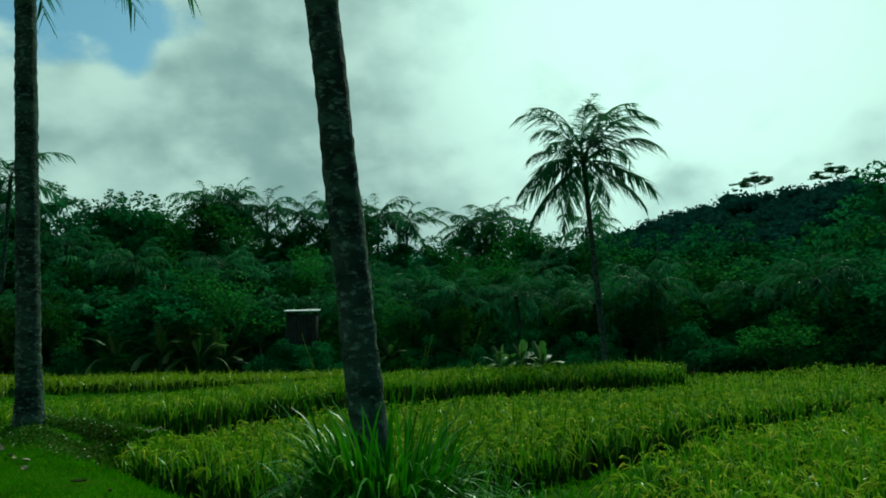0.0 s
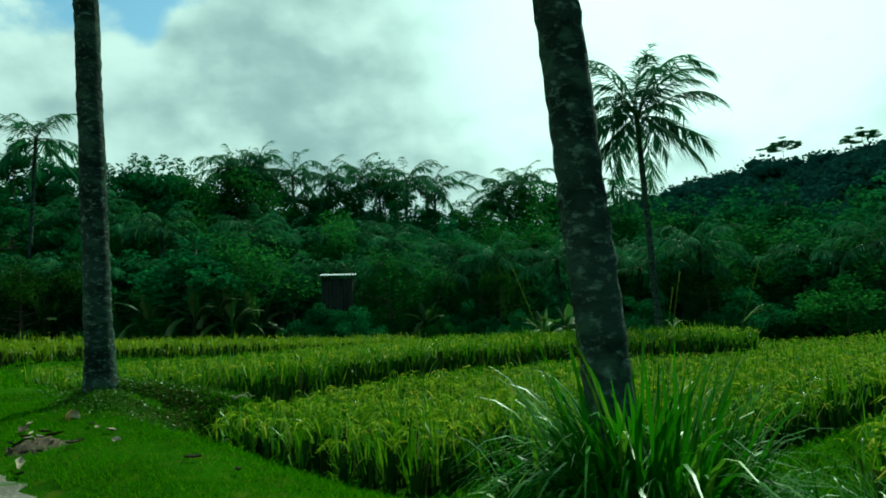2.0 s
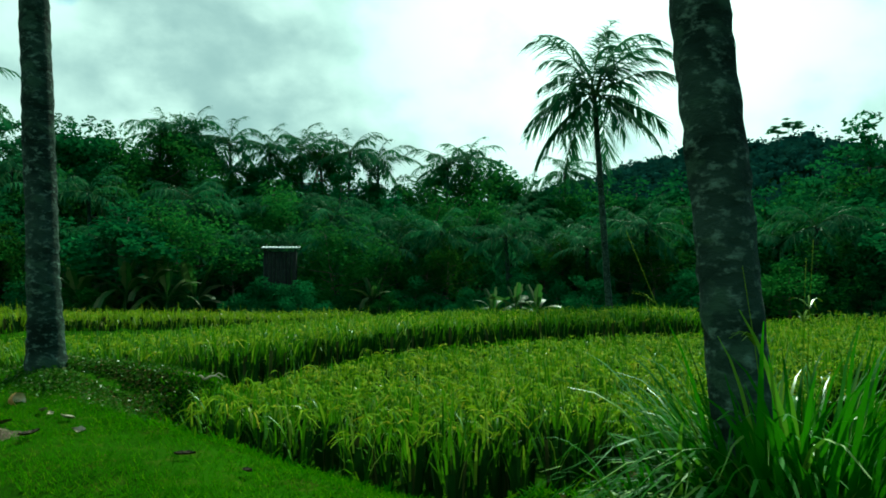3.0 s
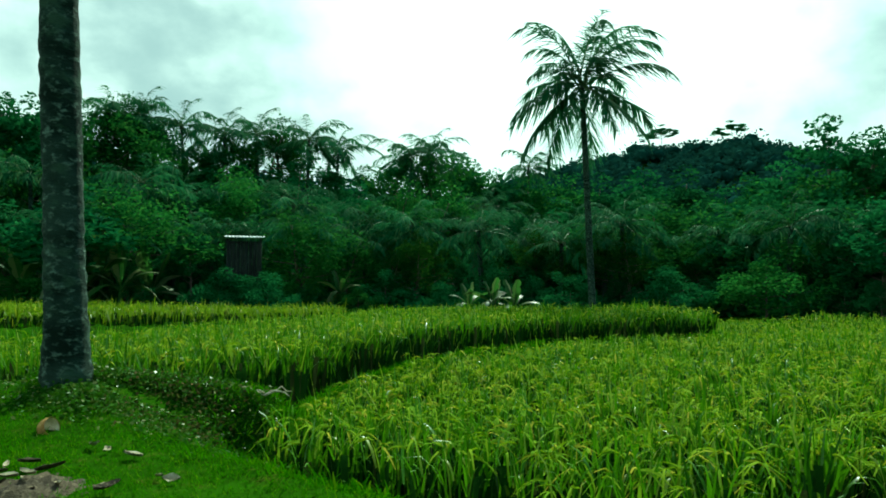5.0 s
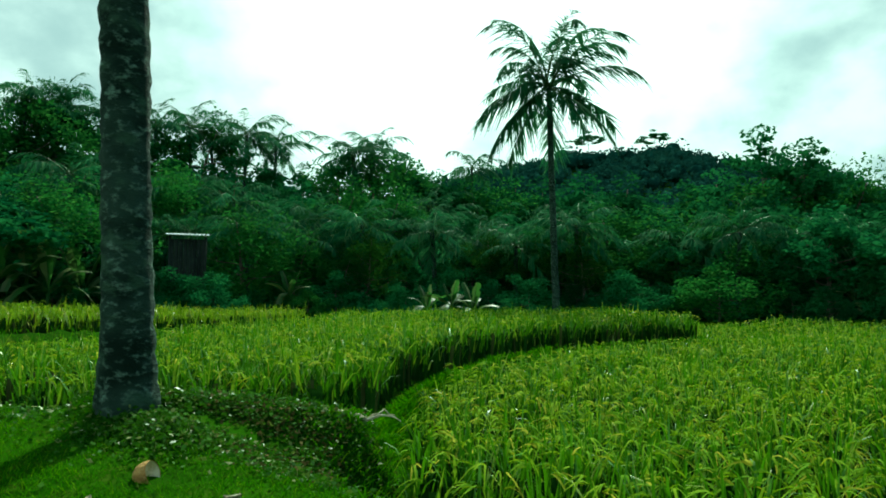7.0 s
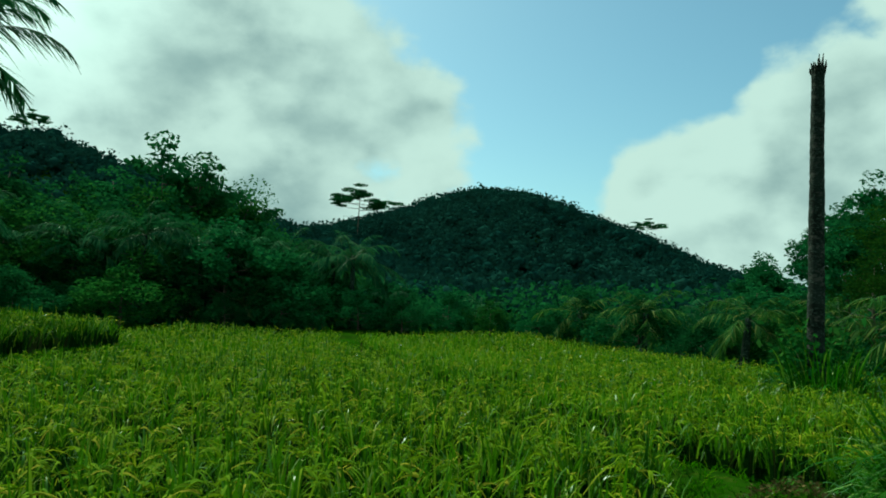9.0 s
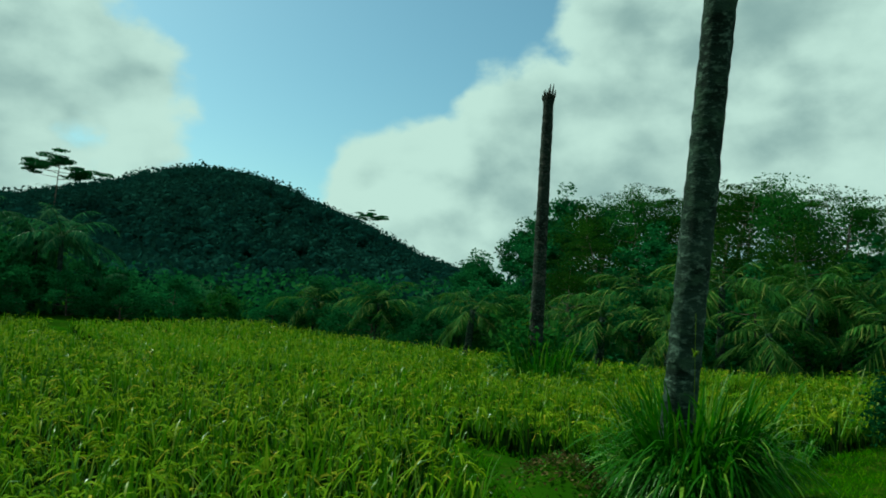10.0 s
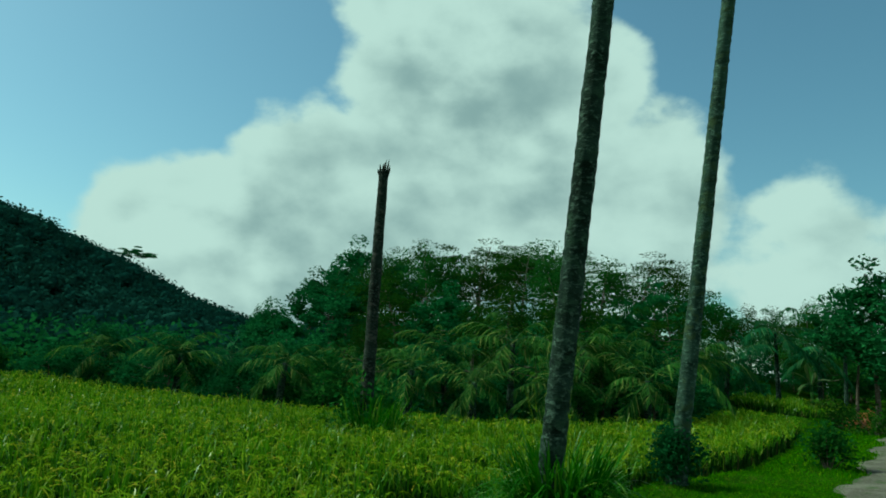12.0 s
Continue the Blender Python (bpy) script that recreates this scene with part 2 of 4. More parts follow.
# ---- mesh helpers ----
def mesh_from(name, verts, faces, mats, slots=None, smooth=False):
    """One mesh from a vertex array and a list of face arrays (quads or triangles)."""
    me = bpy.data.meshes.new(name)
    faces = [np.asarray(f, dtype=np.int32) for f in faces if len(f)]
    loops = np.concatenate([f.ravel() for f in faces])
    sizes = np.concatenate([np.full(len(f), f.shape[1], dtype=np.int32) for f in faces])
    verts = np.asarray(verts, dtype=np.float32)
    me.vertices.add(len(verts))
    me.vertices.foreach_set("co", verts.ravel())
    me.loops.add(len(loops))
    me.loops.foreach_set("vertex_index", loops)
    me.polygons.add(len(sizes))
    me.polygons.foreach_set("loop_start", np.concatenate(([0], np.cumsum(sizes)[:-1])).astype(np.int32))
    me.polygons.foreach_set("loop_total", sizes)
    for m in mats:
        me.materials.append(m)
    if slots is not None:
        me.polygons.foreach_set("material_index", np.asarray(slots, dtype=np.int32))
    if smooth:
        me.polygons.foreach_set("use_smooth", np.ones(len(sizes), dtype=bool))
    me.update(calc_edges=True)
    return me


def thing(name, label, category, group="", at=None, kind=""):
    ob = tagged(new(name), label, category, group, kind)
    if at is not None:
        ob.matrix_basis = at
    return ob


def piece(name, me, parent, m=None, label=""):
    ob = new(name, me)
    ob.parent = parent
    if m is not None:
        ob.matrix_basis = m
    return tagged(ob, label) if label else ob


rng = np.random.default_rng(7)


def ribbons(base, aim, length, width, droop, steps, taper=0.15, twist=None, late=2.0):
    """Many curved blades at once. base, aim: (n, 3); length, width, droop: (n,). Returns verts and quads."""
    n = len(base)
    aim = aim / np.linalg.norm(aim, axis=1, keepdims=True)
    flat = np.c_[aim[:, :2], np.zeros(n)] + 1e-6
    flat /= np.linalg.norm(flat, axis=1, keepdims=True)
    side = np.c_[-flat[:, 1], flat[:, 0], np.zeros(n)]
    if twist is not None:
        up = np.cross(aim, side)
        side = side * np.cos(twist)[:, None] + up * np.sin(twist)[:, None]
    verts = np.zeros((n, steps + 1, 2, 3))
    for i in range(steps + 1):
        f = i / steps
        mid = base + aim * (length * f)[:, None]
        mid[:, 2] -= droop * length * f ** late
        mid += flat * (droop * length * 0.35 * f ** late)[:, None]
        w = width * 0.5 * (1 - (1 - taper) * f ** 1.5) * (0.55 + 0.45 * min(1, 3 * f + 0.2))
        verts[:, i, 0], verts[:, i, 1] = mid - side * w[:, None], mid + side * w[:, None]
    start = (np.arange(n) * (steps + 1) * 2)[:, None]
    quads = np.concatenate([start + np.array([[2 * i, 2 * i + 1, 2 * i + 3, 2 * i + 2]]) for i in range(steps)])
    return verts.reshape(-1, 3), quads


def cards(centres, size, r, tilt=1.0, ratio=0.55):
    """Single leaves or leaf tufts, pointed lozenges in random poses."""
    n = len(centres)
    a = r.normal(size=(n, 3)) * (1, 1, tilt)
    a /= np.linalg.norm(a, axis=1, keepdims=True)
    b = np.cross(a, r.normal(size=(n, 3)))
    b /= np.linalg.norm(b, axis=1, keepdims=True) + 1e-9
    a, b = a * size[:, None] * 0.5, b * size[:, None] * 0.5 * ratio
    fold = np.cross(a, b)
    fold = fold / (np.linalg.norm(fold, axis=1, keepdims=True) + 1e-9) * size[:, None] * 0.08
    verts = np.stack([centres - a, centres + b - a * 0.15 + fold, centres + a, centres - b + a * 0.1 + fold], 1).reshape(-1, 3)
    return verts, (np.arange(n) * 4)[:, None] + np.array([[0, 1, 2, 3]])


def tube(points, radii, sides=8, cap=True):
    """A tapered tube along points."""
    points, radii = np.asarray(points, float), np.asarray(radii, float)
    way = np.gradient(points, axis=0)
    way /= np.linalg.norm(way, axis=1, keepdims=True)
    ref = np.array([0, 0, 1.0]) if abs(way[0, 2]) < 0.8 else np.array([1.0, 0, 0])
    u = np.cross(way, ref)
    u /= np.linalg.norm(u, axis=1, keepdims=True)
    v = np.cross(way, u)
    ang = np.linspace(0, 2 * math.pi, sides, endpoint=False)
    rings = points[:, None] + radii[:, None, None] * (u[:, None] * np.cos(ang)[None, :, None] + v[:, None] * np.sin(ang)[None, :, None])
    k, n = np.arange(sides), len(points)
    quads = np.concatenate([np.stack([i * sides + k, i * sides + (k + 1) % sides, (i + 1) * sides + (k + 1) % sides, (i + 1) * sides + k], 1) for i in range(n - 1)])
    verts = rings.reshape(-1, 3)
    tris = np.zeros((0, 3), int)
    if cap:
        verts = np.concatenate([verts, points[-1:]])
        tris = np.stack([(n - 1) * sides + k, (n - 1) * sides + (k + 1) % sides, np.full(sides, n * sides)], 1)
    return verts, quads, tris


def gather(parts):
    """Joins (verts, faces, slot) triples into one vertex array, a face list and the slots."""
    verts, faces, slots, base = [], [], [], 0
    for v, fs, slot in parts:
        verts.append(v)
        for f in fs:
            if len(f):
                faces.append(np.asarray(f) + base)
                slots.append(np.full(len(f), slot))
        base += len(v)
    return np.concatenate(verts), faces, np.concatenate(slots)


# ---- plan ----
ALONG, ACROSS = np.array([-0.684, 0.730]), np.array([0.730, 0.684])   # along the road, and from the road to the fields
ROAD_RISE = 0.040


def sd(x, y):
    return x * ALONG[0] + y * ALONG[1], x * ACROSS[0] + y * ACROSS[1]


def xy(s, d):
    return np.array([s * ALONG[0] + d * ACROSS[0], s * ALONG[1] + d * ACROSS[1]])


def smooth(a, b, v):
    f = np.clip((v - a) / (b - a), 0, 1)
    return f * f * (3 - 2 * f)


def inside(poly, x, y):
    """Signed distance to a polygon's edge, positive inside."""
    poly = np.asarray(poly, float)
    x, y = np.asarray(x, float), np.asarray(y, float)
    best, odd = np.full(x.shape, 1e9), np.zeros(x.shape, bool)
    for (x0, y0), (x1, y1) in zip(poly, np.roll(poly, -1, 0)):
        ex, ey = x1 - x0, y1 - y0
        f = np.clip(((x - x0) * ex + (y - y0) * ey) / (ex * ex + ey * ey), 0, 1)
        best = np.minimum(best, np.hypot(x - x0 - f * ex, y - y0 - f * ey))
        with np.errstate(divide="ignore", invalid="ignore"):
            cross = (x1 - x0) * (y - y0) / (y1 - y0) + x0
        odd ^= ((y0 > y) != (y1 > y)) & (x < cross)
    return np.where(odd, best, -best)


# paddies: outline and soil level
MID = [(-0.9, 7.45), (-1.95, 7.2), (-2.8, 7.9), (-3.8, 8.75), (-4.35, 9.5), (-4.5, 10.25), (-4.1, 10.75), (-3.85, 11.9), (-3.25, 13.5), (-2.4, 14.9), (-1.1, 16.6), (1.05, 19.1), (7.7, 23.2), (9.5, 29.5),
       (15.5, 30.0), (18.6, 24.4), (10.2, 16.9), (4.7, 12.1), (2.1, 9.2), (0.75, 7.7)]
EAST = [(0.9, 6.0), (2.4, 8.6), (5.0, 11.6), (10.6, 16.5), (19.2, 23.9), (26.0, 18.5), (20.0, 10.6), (13.6, 5.9), (12.2, 1.0), (13.6, -3.6), (17.0, -7.6),
        (22.0, -13.0), (18.5, -13.6), (11.3, -7.2), (6.0, -1.6), (3.9, 1.9), (1.6, 4.4)]
UPPER = [(-4.12, 11.5), (-5.0, 11.45), (-5.9, 11.6), (-6.9, 12.3), (-8.6, 13.6), (-10.2, 15.4), (-9.2, 19.0), (-6.9, 24.0), (-3.2, 29.8), (-2.5, 33.0), (8.6, 31.5), (8.5, 25.4),
         (7.6, 23.6), (0.8, 19.5), (-1.4, 17.0), (-2.7, 15.2), (-3.45, 13.9), (-3.9, 12.5)]
HIGH = [(-10.9, 15.6), (-9.9, 19.0), (-7.6, 24.2), (-3.8, 30.0), (-3.2, 34.0), (-14.0, 37.0), (-26.0, 33.0), (-22.0, 24.0), (-15.0, 19.0)]
FAR_EAST = [(20.0, -16.4), (24.5, -13.8), (33.0, -22.0), (29.0, -26.5)]
# level of the soil: at x = y = 0, its fall along x and along y, lowest, highest
PADDIES = ((MID, (-0.04, 0, 0, -0.04, -0.04)), (EAST, (-0.12, 0, 0, -0.12, -0.12)), (UPPER, (0.46, 0.026, 0, 0.24, 0.46)), (HIGH, (1.30, 0, -0.025, 0.52, 0.84)), (FAR_EAST, (0.22, 0, 0, 0.22, 0.22)))


def soil(plane, x, y):
    return np.clip(plane[0] + plane[1] * x + plane[2] * y, plane[3], plane[4])


# skyline of the wooded slopes: bearing, angle, seen from the middle of the walk
ORIGIN = (-5.5, 6.0)
RIDGE_W = np.array([(-75, 8.0), (-40, 9.5), (-20, 9.0), (0, 7.2), (14, 5.5), (24, 1.6), (40, 0.0)])
RIDGE_N = np.array([(6, 3.0), (14, 8.8), (20, 10.2), (26, 11.2), (33, 11.2), (38, 9.8), (44, 8.6), (48, 6.4), (54, 6.0), (60, 4.5), (70, 2.0)]) - (0, 0.6)
RIDGE_E = np.array([(46, 4.0), (52, 6.2), (58, 7.6), (63, 9.3), (67, 9.8), (71, 9.2), (75, 7.6), (79, 6.2), (83, 4.2), (87, 2.9), (91, 2.0), (96, 0.0)]) - (0, 0.6)
KNOLL = np.array([(86, 0.0), (90, 1.8), (93, 3.8), (98, 4.6), (105, 5.2), (114, 5.2), (120, 4.4), (125, 2.6), (130, 1.0), (140, 0.0)])


def polar(x, y):
    dx, dy = x - ORIGIN[0], y - ORIGIN[1]
    return np.hypot(dx, dy), np.degrees(np.arctan2(dx, dy))


def slope(x, y, table, foot, top):
    r, b = polar(x, y)
    angle = np.maximum(0, np.interp(b, table[:, 0], table[:, 1], left=0, right=0))
    return top * np.tan(np.radians(angle)) * smooth(foot, top, r) * (1 - 0.6 * smooth(top * 1.1, top * 2.2, r))


def land(x, y):
    """Height of the ground."""
    x, y = np.asarray(x, float), np.asarray(y, float)
    s, d = sd(x, y)
    r, _ = polar(x, y)
    sc = np.clip(s, -45, 45)
    verge = ROAD_RISE * sc + 0.13 * smooth(1.1, 2.0, d) - 0.25 * smooth(-3, -9, d)
    z = verge
    # banks and bunds between the paddies
    beyond = smooth(2.7, 3.5, d)
    lay = np.full(x.shape, 0.06)
    for poly, plane in PADDIES:
        near = smooth(-3.0, -0.2, inside(poly, x, y))
        lay = np.where(near > 0, np.maximum(lay, near * (soil(plane, x, y) + 0.22)), lay)
    z = z * (1 - beyond) + beyond * lay
    # the mound of the palm, and the earth heaped beside the grass clump
    z = z + 0.17 * np.exp(-(((s - 12.0) / 0.9) ** 2 + ((d - 3.1) / 0.75) ** 2))
    z = np.maximum(z, 0.46 * np.exp(-(((x + 0.35) / 0.75) ** 2 + ((y - 6.65) / 0.6) ** 2)))
    # the bank that runs from the mound to the corner of the paddies
    ex, ey = 2.1, 0.05
    f = np.clip(((x + 6.2) * ex + (y - 11.0) * ey) / (ex * ex + ey * ey), 0, 1)
    bank = np.hypot(x + 6.2 - f * ex, (y - 11.0 - f * ey) * np.where(y > 11, 1.5, 1.0))
    z = np.maximum(z, (0.88 - 0.24 * f) * (1 - smooth(0.12, 1.15, bank)))
    for poly, plane in PADDIES:
        f = smooth(-0.32, 0.10, inside(poly, x, y))
        z = z * (1 - f) + soil(plane, x, y) * f
    out = smooth(24, 40, r) * smooth(2, 12, d)
    z = z + out * 0.7
    hills = np.maximum.reduce([slope(x, y, RIDGE_W, 34, 85), slope(x, y, RIDGE_N, 60, 175), slope(x, y, RIDGE_E, 75, 210), slope(x, y, KNOLL, 25, 58)])
    bump = 0.03 * np.sin(1.7 * x + 0.8 * y) * np.sin(1.3 * y - 0.6 * x) + 0.02 * np.sin(4.1 * x) * np.sin(3.7 * y + 1)
    clear = -np.maximum.reduce([inside(poly, x, y) for poly, _ in PADDIES])
    hills = hills * smooth(0, 12, clear)
    return z + hills + bump * np.where(np.abs(d) < 1.4, 0.3, 1.0)


def land1(x, y):
    return float(land(np.array([x]), np.array([y]))[0])


# ---- ground, road ----
def axis(lo, hi, step):
    core, out = np.arange(lo, hi, step), []
    grow, w = 0.0, step
    while grow < 3500:
        w *= 1.07 if w < 9 else 1.2
        grow += w
        out.append(grow)
    out = np.array(out)
    return np.concatenate([lo - out[::-1], core, core[-1] + out])


def make_ground():
    gx, gy = axis(-14, 18, 0.34), axis(-9, 30, 0.34)
    mx, my = np.meshgrid(gx, gy)
    verts = np.stack([mx, my, land(mx, my)], -1).reshape(-1, 3)
    w = len(gx)
    i = (np.arange(len(gy) - 1)[:, None] * w + np.arange(w - 1)[None]).ravel()
    me = mesh_from("ground", verts, [np.stack([i, i + 1, i + w + 1, i + w], 1)], [EARTH], smooth=True)
    tagged(new("ground", me), "dark green and brown earth of the banks and fields", "ground", kind="structure")
    s = np.arange(-44, 44, 0.4)
    d = np.linspace(-1.9, 1.25, 9)
    ms, md = np.meshgrid(s, d)
    wob = 0.16 * np.sin(ms * 1.1) + 0.09 * np.sin(ms * 2.9 + 1) + 0.05 * np.sin(ms * 6.3)
    md2 = md + np.where(md > 1.2, wob, np.where(md < -1.8, -wob, 0))
    px, py = ms * ALONG[0] + md2 * ACROSS[0], ms * ALONG[1] + md2 * ACROSS[1]
    pz = land(px, py) + 0.035 + 0.03 * np.cos(md / 1.9 * 1.5) - 0.05 * ((md > 1.2) | (md < -1.8))
    k = (np.arange(len(d) - 1)[:, None] * len(s) + np.arange(len(s) - 1)[None]).ravel()
    me = mesh_from("road", np.stack([px, py, pz], -1).reshape(-1, 3), [np.stack([k, k + 1, k + len(s) + 1, k + len(s)], 1)], [GRAVEL], smooth=True)
    tagged(new("road", me), "pale worn gravel road with grassy edges", "road", kind="structure")


make_ground()


# ---- rice ----
def fill(poly, step, r, edge=0.12):
    poly = np.asarray(poly)
    lo, hi = poly.min(0), poly.max(0)
    # rows run across, away from the road
    n = int(max(hi - lo) / step * 1.5)
    gi, gj = np.meshgrid(np.arange(-n, n) * step * 1.2, np.arange(-n, n) * step * 0.84)
    mid = (lo + hi) / 2
    x = mid[0] + gi * ALONG[0] + gj * ACROSS[0] + r.normal(0, step * 0.13, gi.shape)
    y = mid[1] + gi * ALONG[1] + gj * ACROSS[1] + r.normal(0, step * 0.13, gi.shape)
    keep = inside(poly, x, y) > edge
    return x[keep], y[keep]


def path_distance(x, y):
    s, d = sd(x, y)
    return np.hypot(np.maximum(0, np.maximum(-s, s - 12)), d)


def rice_field(name, poly, label, tall, leaf_mat, ear=0.5, step=0.24, seed=1):
    """Rows of rice hills: arching leaves, hanging ears, and culms dark with painted shade."""
    r = np.random.default_rng(seed)
    x, y = fill(poly, step, r)
    dist = path_distance(x, y)
    z = land(x, y)
    parts = []
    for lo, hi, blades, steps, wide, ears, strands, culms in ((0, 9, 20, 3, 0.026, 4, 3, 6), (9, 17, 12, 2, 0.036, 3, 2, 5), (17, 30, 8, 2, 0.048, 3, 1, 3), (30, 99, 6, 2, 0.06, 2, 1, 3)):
        sel = (dist >= lo) & (dist < hi)
        if not sel.any():
            continue
        bx, by, bz = x[sel], y[sel], z[sel]
        lift = (0.86 + 0.14 * smooth(-9, -1, bx)) * (0.84 + 0.30 * r.random(len(bx))) + 0.07 * np.sin(bx * 0.9) * np.sin(by * 0.7)
        # leaves spring from the culms, ears hang from their tops in a few strands
        for count, kind in ((blades, 0), (max(1, round(ears * ear)), 1), (culms, 2)):
            i = np.repeat(np.arange(len(bx)), count)
            m = len(i)
            ang = r.uniform(0, 2 * math.pi, m)
            splay = r.uniform(0.02, 0.19, m)
            foot = np.stack([bx[i] + np.cos(ang) * 0.04, by[i] + np.sin(ang) * 0.04, bz[i] - 0.01], 1)
            culm = np.stack([np.cos(ang) * splay, np.sin(ang) * splay, np.ones(m)], 1)
            size = tall * lift[i]
            if kind == 0:
                base = foot + culm * (size * r.uniform(0.26, 0.66, m))[:, None]
                turn = ang + r.normal(0, 0.7, m)
                out = r.uniform(0.03, 0.48, m)
                aim = np.stack([np.cos(turn) * out, np.sin(turn) * out, np.ones(m)], 1)
                v, q = ribbons(base, aim, size * r.uniform(0.34, 0.68, m), np.full(m, wide) * r.uniform(0.7, 1.25, m), r.uniform(0.02, 0.55, m), steps, 0.1, r.uniform(-0.6, 0.6, m), 2.4)
                parts.append((v, [q], 0))
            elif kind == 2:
                # broad ribbons along the culms, dark to stand for shade within the hill
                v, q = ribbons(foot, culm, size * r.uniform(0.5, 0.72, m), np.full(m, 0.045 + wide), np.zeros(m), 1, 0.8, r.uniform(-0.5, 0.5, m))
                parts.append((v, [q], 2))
            else:
                base = foot + culm * (size * r.uniform(0.78, 0.98, m))[:, None]
                for _ in range(strands):
                    turn = ang + r.normal(0, 0.45, m)
                    aim = np.stack([np.cos(turn) * 0.8, np.sin(turn) * 0.8, np.ones(m) * r.uniform(0.3, 1.0, m)], 1)
                    v, q = ribbons(base, aim, r.uniform(0.10, 0.19, m), np.full(m, wide * 0.75), r.uniform(0.6, 1.3, m), max(2, steps), 0.5, r.uniform(-1.2, 1.2, m))
                    parts.append((v, [q], 1))
    v, f, slots = gather(parts)
    me = mesh_from(name, v, f, [leaf_mat, RICE_EAR, RICE_STEM_SHADE], slots)
    return tagged(new(name, me), label, "rice", kind="stuff")


rice_field("rice_plants", MID, "dense green rice plants with yellowing ears in a paddy", 0.72, RICE, 1.0, 0.29, 11)
rice_field("rice_plants", EAST, "light green rice plants in a paddy by the road", 0.70, RICE_LIME, 0.9, 0.29, 12)
rice_field("rice_plants", UPPER, "tall green rice plants on a raised terrace", 0.80, RICE, 0.6, 0.26, 13)
rice_field("rice_plants", HIGH, "ripening yellow-green rice on the highest terrace", 0.82, RICE_PALE, 0.8, 0.30, 14)
rice_field("rice_plants", FAR_EAST, "bright green rice on a far terrace", 0.7, RICE_LIME, 0.6, 0.34, 15)


# ---- turf ----
def turf():
    r = np.random.default_rng(21)
    sets = []
    for s0, s1, d0, d1, per, size in ((4, 14, 1.0, 3.6, 2700, 0.062), (-6, 4, 1.0, 4.2, 1000, 0.085), (-26, -6, 1.0, 4.2, 240, 0.16), (15, 26, 1.0, 3.6, 220, 0.16), (-20, 20, -4.2, -1.7, 60, 0.18), (10.5, 17, 3.6, 8.0, 520, 0.12)):
        m = int((s1 - s0) * (d1 - d0) * per)
        s, d = r.uniform(s0, s1, m), r.uniform(d0, d1, m)
        x, y = s * ALONG[0] + d * ACROSS[0], s * ALONG[1] + d * ACROSS[1]
        clear = np.ones(m, bool)
        for poly, _ in PADDIES:
            clear &= inside(poly, x, y) < 0.05
        thin = np.sin(s * 1.3 + 0.5 * np.sin(d * 3)) * np.sin(d * 2.1 + s * 0.4) + r.normal(0, 0.5, m)
        clear &= ((thin > -0.75) | (d > 4.3)) & (d > 1.05 + 0.2 * np.sin(s * 1.1) + r.uniform(0, 0.35, m))
        x, y = x[clear], y[clear]
        sets.append((x, y, size))
    # bunds and the bank by the mound
    for poly, _ in PADDIES[:3]:
        p = np.asarray(poly)
        m = 15000
        k = r.integers(0, len(p), m)
        f = r.random(m)[:, None]
        q = p[k] * (1 - f) + np.roll(p, -1, 0)[k] * f + r.normal(0, 0.22, (m, 2))
        keep = np.ones(m, bool)
        for other, _ in PADDIES:
            keep &= inside(other, q[:, 0], q[:, 1]) < 0.06
        keep &= path_distance(q[:, 0], q[:, 1]) < 22
        sets.append((q[keep, 0], q[keep, 1], 0.12))
    parts = []
    for x, y, size in sets:
        m = len(x)
        ang = r.uniform(0, 2 * math.pi, m)
        aim = np.stack([np.cos(ang) * 0.7, np.sin(ang) * 0.7, np.ones(m)], 1)
        v, q = ribbons(np.stack([x, y, land(x, y) - 0.005], 1), aim, size * r.uniform(0.5, 1.4, m), np.full(m, size * 0.16), r.uniform(0.1, 0.5, m), 1 if size < 0.1 else 2, 0.2)
        parts.append((v, [q], 0))
    v, f, slots = gather(parts)
    tagged(new("turf", mesh_from("turf", v, f, [TURF])), "short bright green grass on the verge and bunds", "grass", kind="stuff")


turf()


def weeds(name, label, spots, count, leaf_size, height, mat, seed):
    """Low broad-leaved plants; spots: (s, d, spread along, spread across)."""
    r = np.random.default_rng(seed)
    parts = []
    for s0, d0, ws, wd in spots:
        s, d = r.normal(s0, ws, count), r.normal(d0, wd, count)
        x, y = s * ALONG[0] + d * ACROSS[0], s * ALONG[1] + d * ACROSS[1]
        z = land(x, y) + np.abs(r.normal(0, height, count))
        v, q = cards(np.stack([x, y, z], 1), leaf_size * r.uniform(0.5, 1.3, count), r, 0.4, 0.6)
        parts.append((v, [q], 0))
    v, f, _ = gather(parts)
    return tagged(new(name, mesh_from(name, v, f, [mat])), label, "weeds", kind="stuff")


weeds("weeds", "low small-leaved weeds on the earth bank", ((12.1, 3.2, 0.6, 0.40), (11.5, 3.3, 0.5, 0.3), (11.9, 3.8, 0.4, 0.4), (11.4, 3.9, 0.45, 0.35), (11.0, 3.5, 0.5, 0.3), (10.4, 3.2, 0.6, 0.2), (13.2, 3.2, 0.6, 0.4), (11.6, 2.75, 0.25, 0.2), (4.6, 4.2, 0.4, 0.35)), 2600, 0.042, 0.035, WEED, 31)
weeds("weeds", "brownish dry weeds on the side of the bank", ((10.9, 3.35, 0.35, 0.2), (11.3, 3.6, 0.35, 0.2), (4.9, 4.3, 0.3, 0.3)), 900, 0.045, 0.03, DRY_WEED, 32)


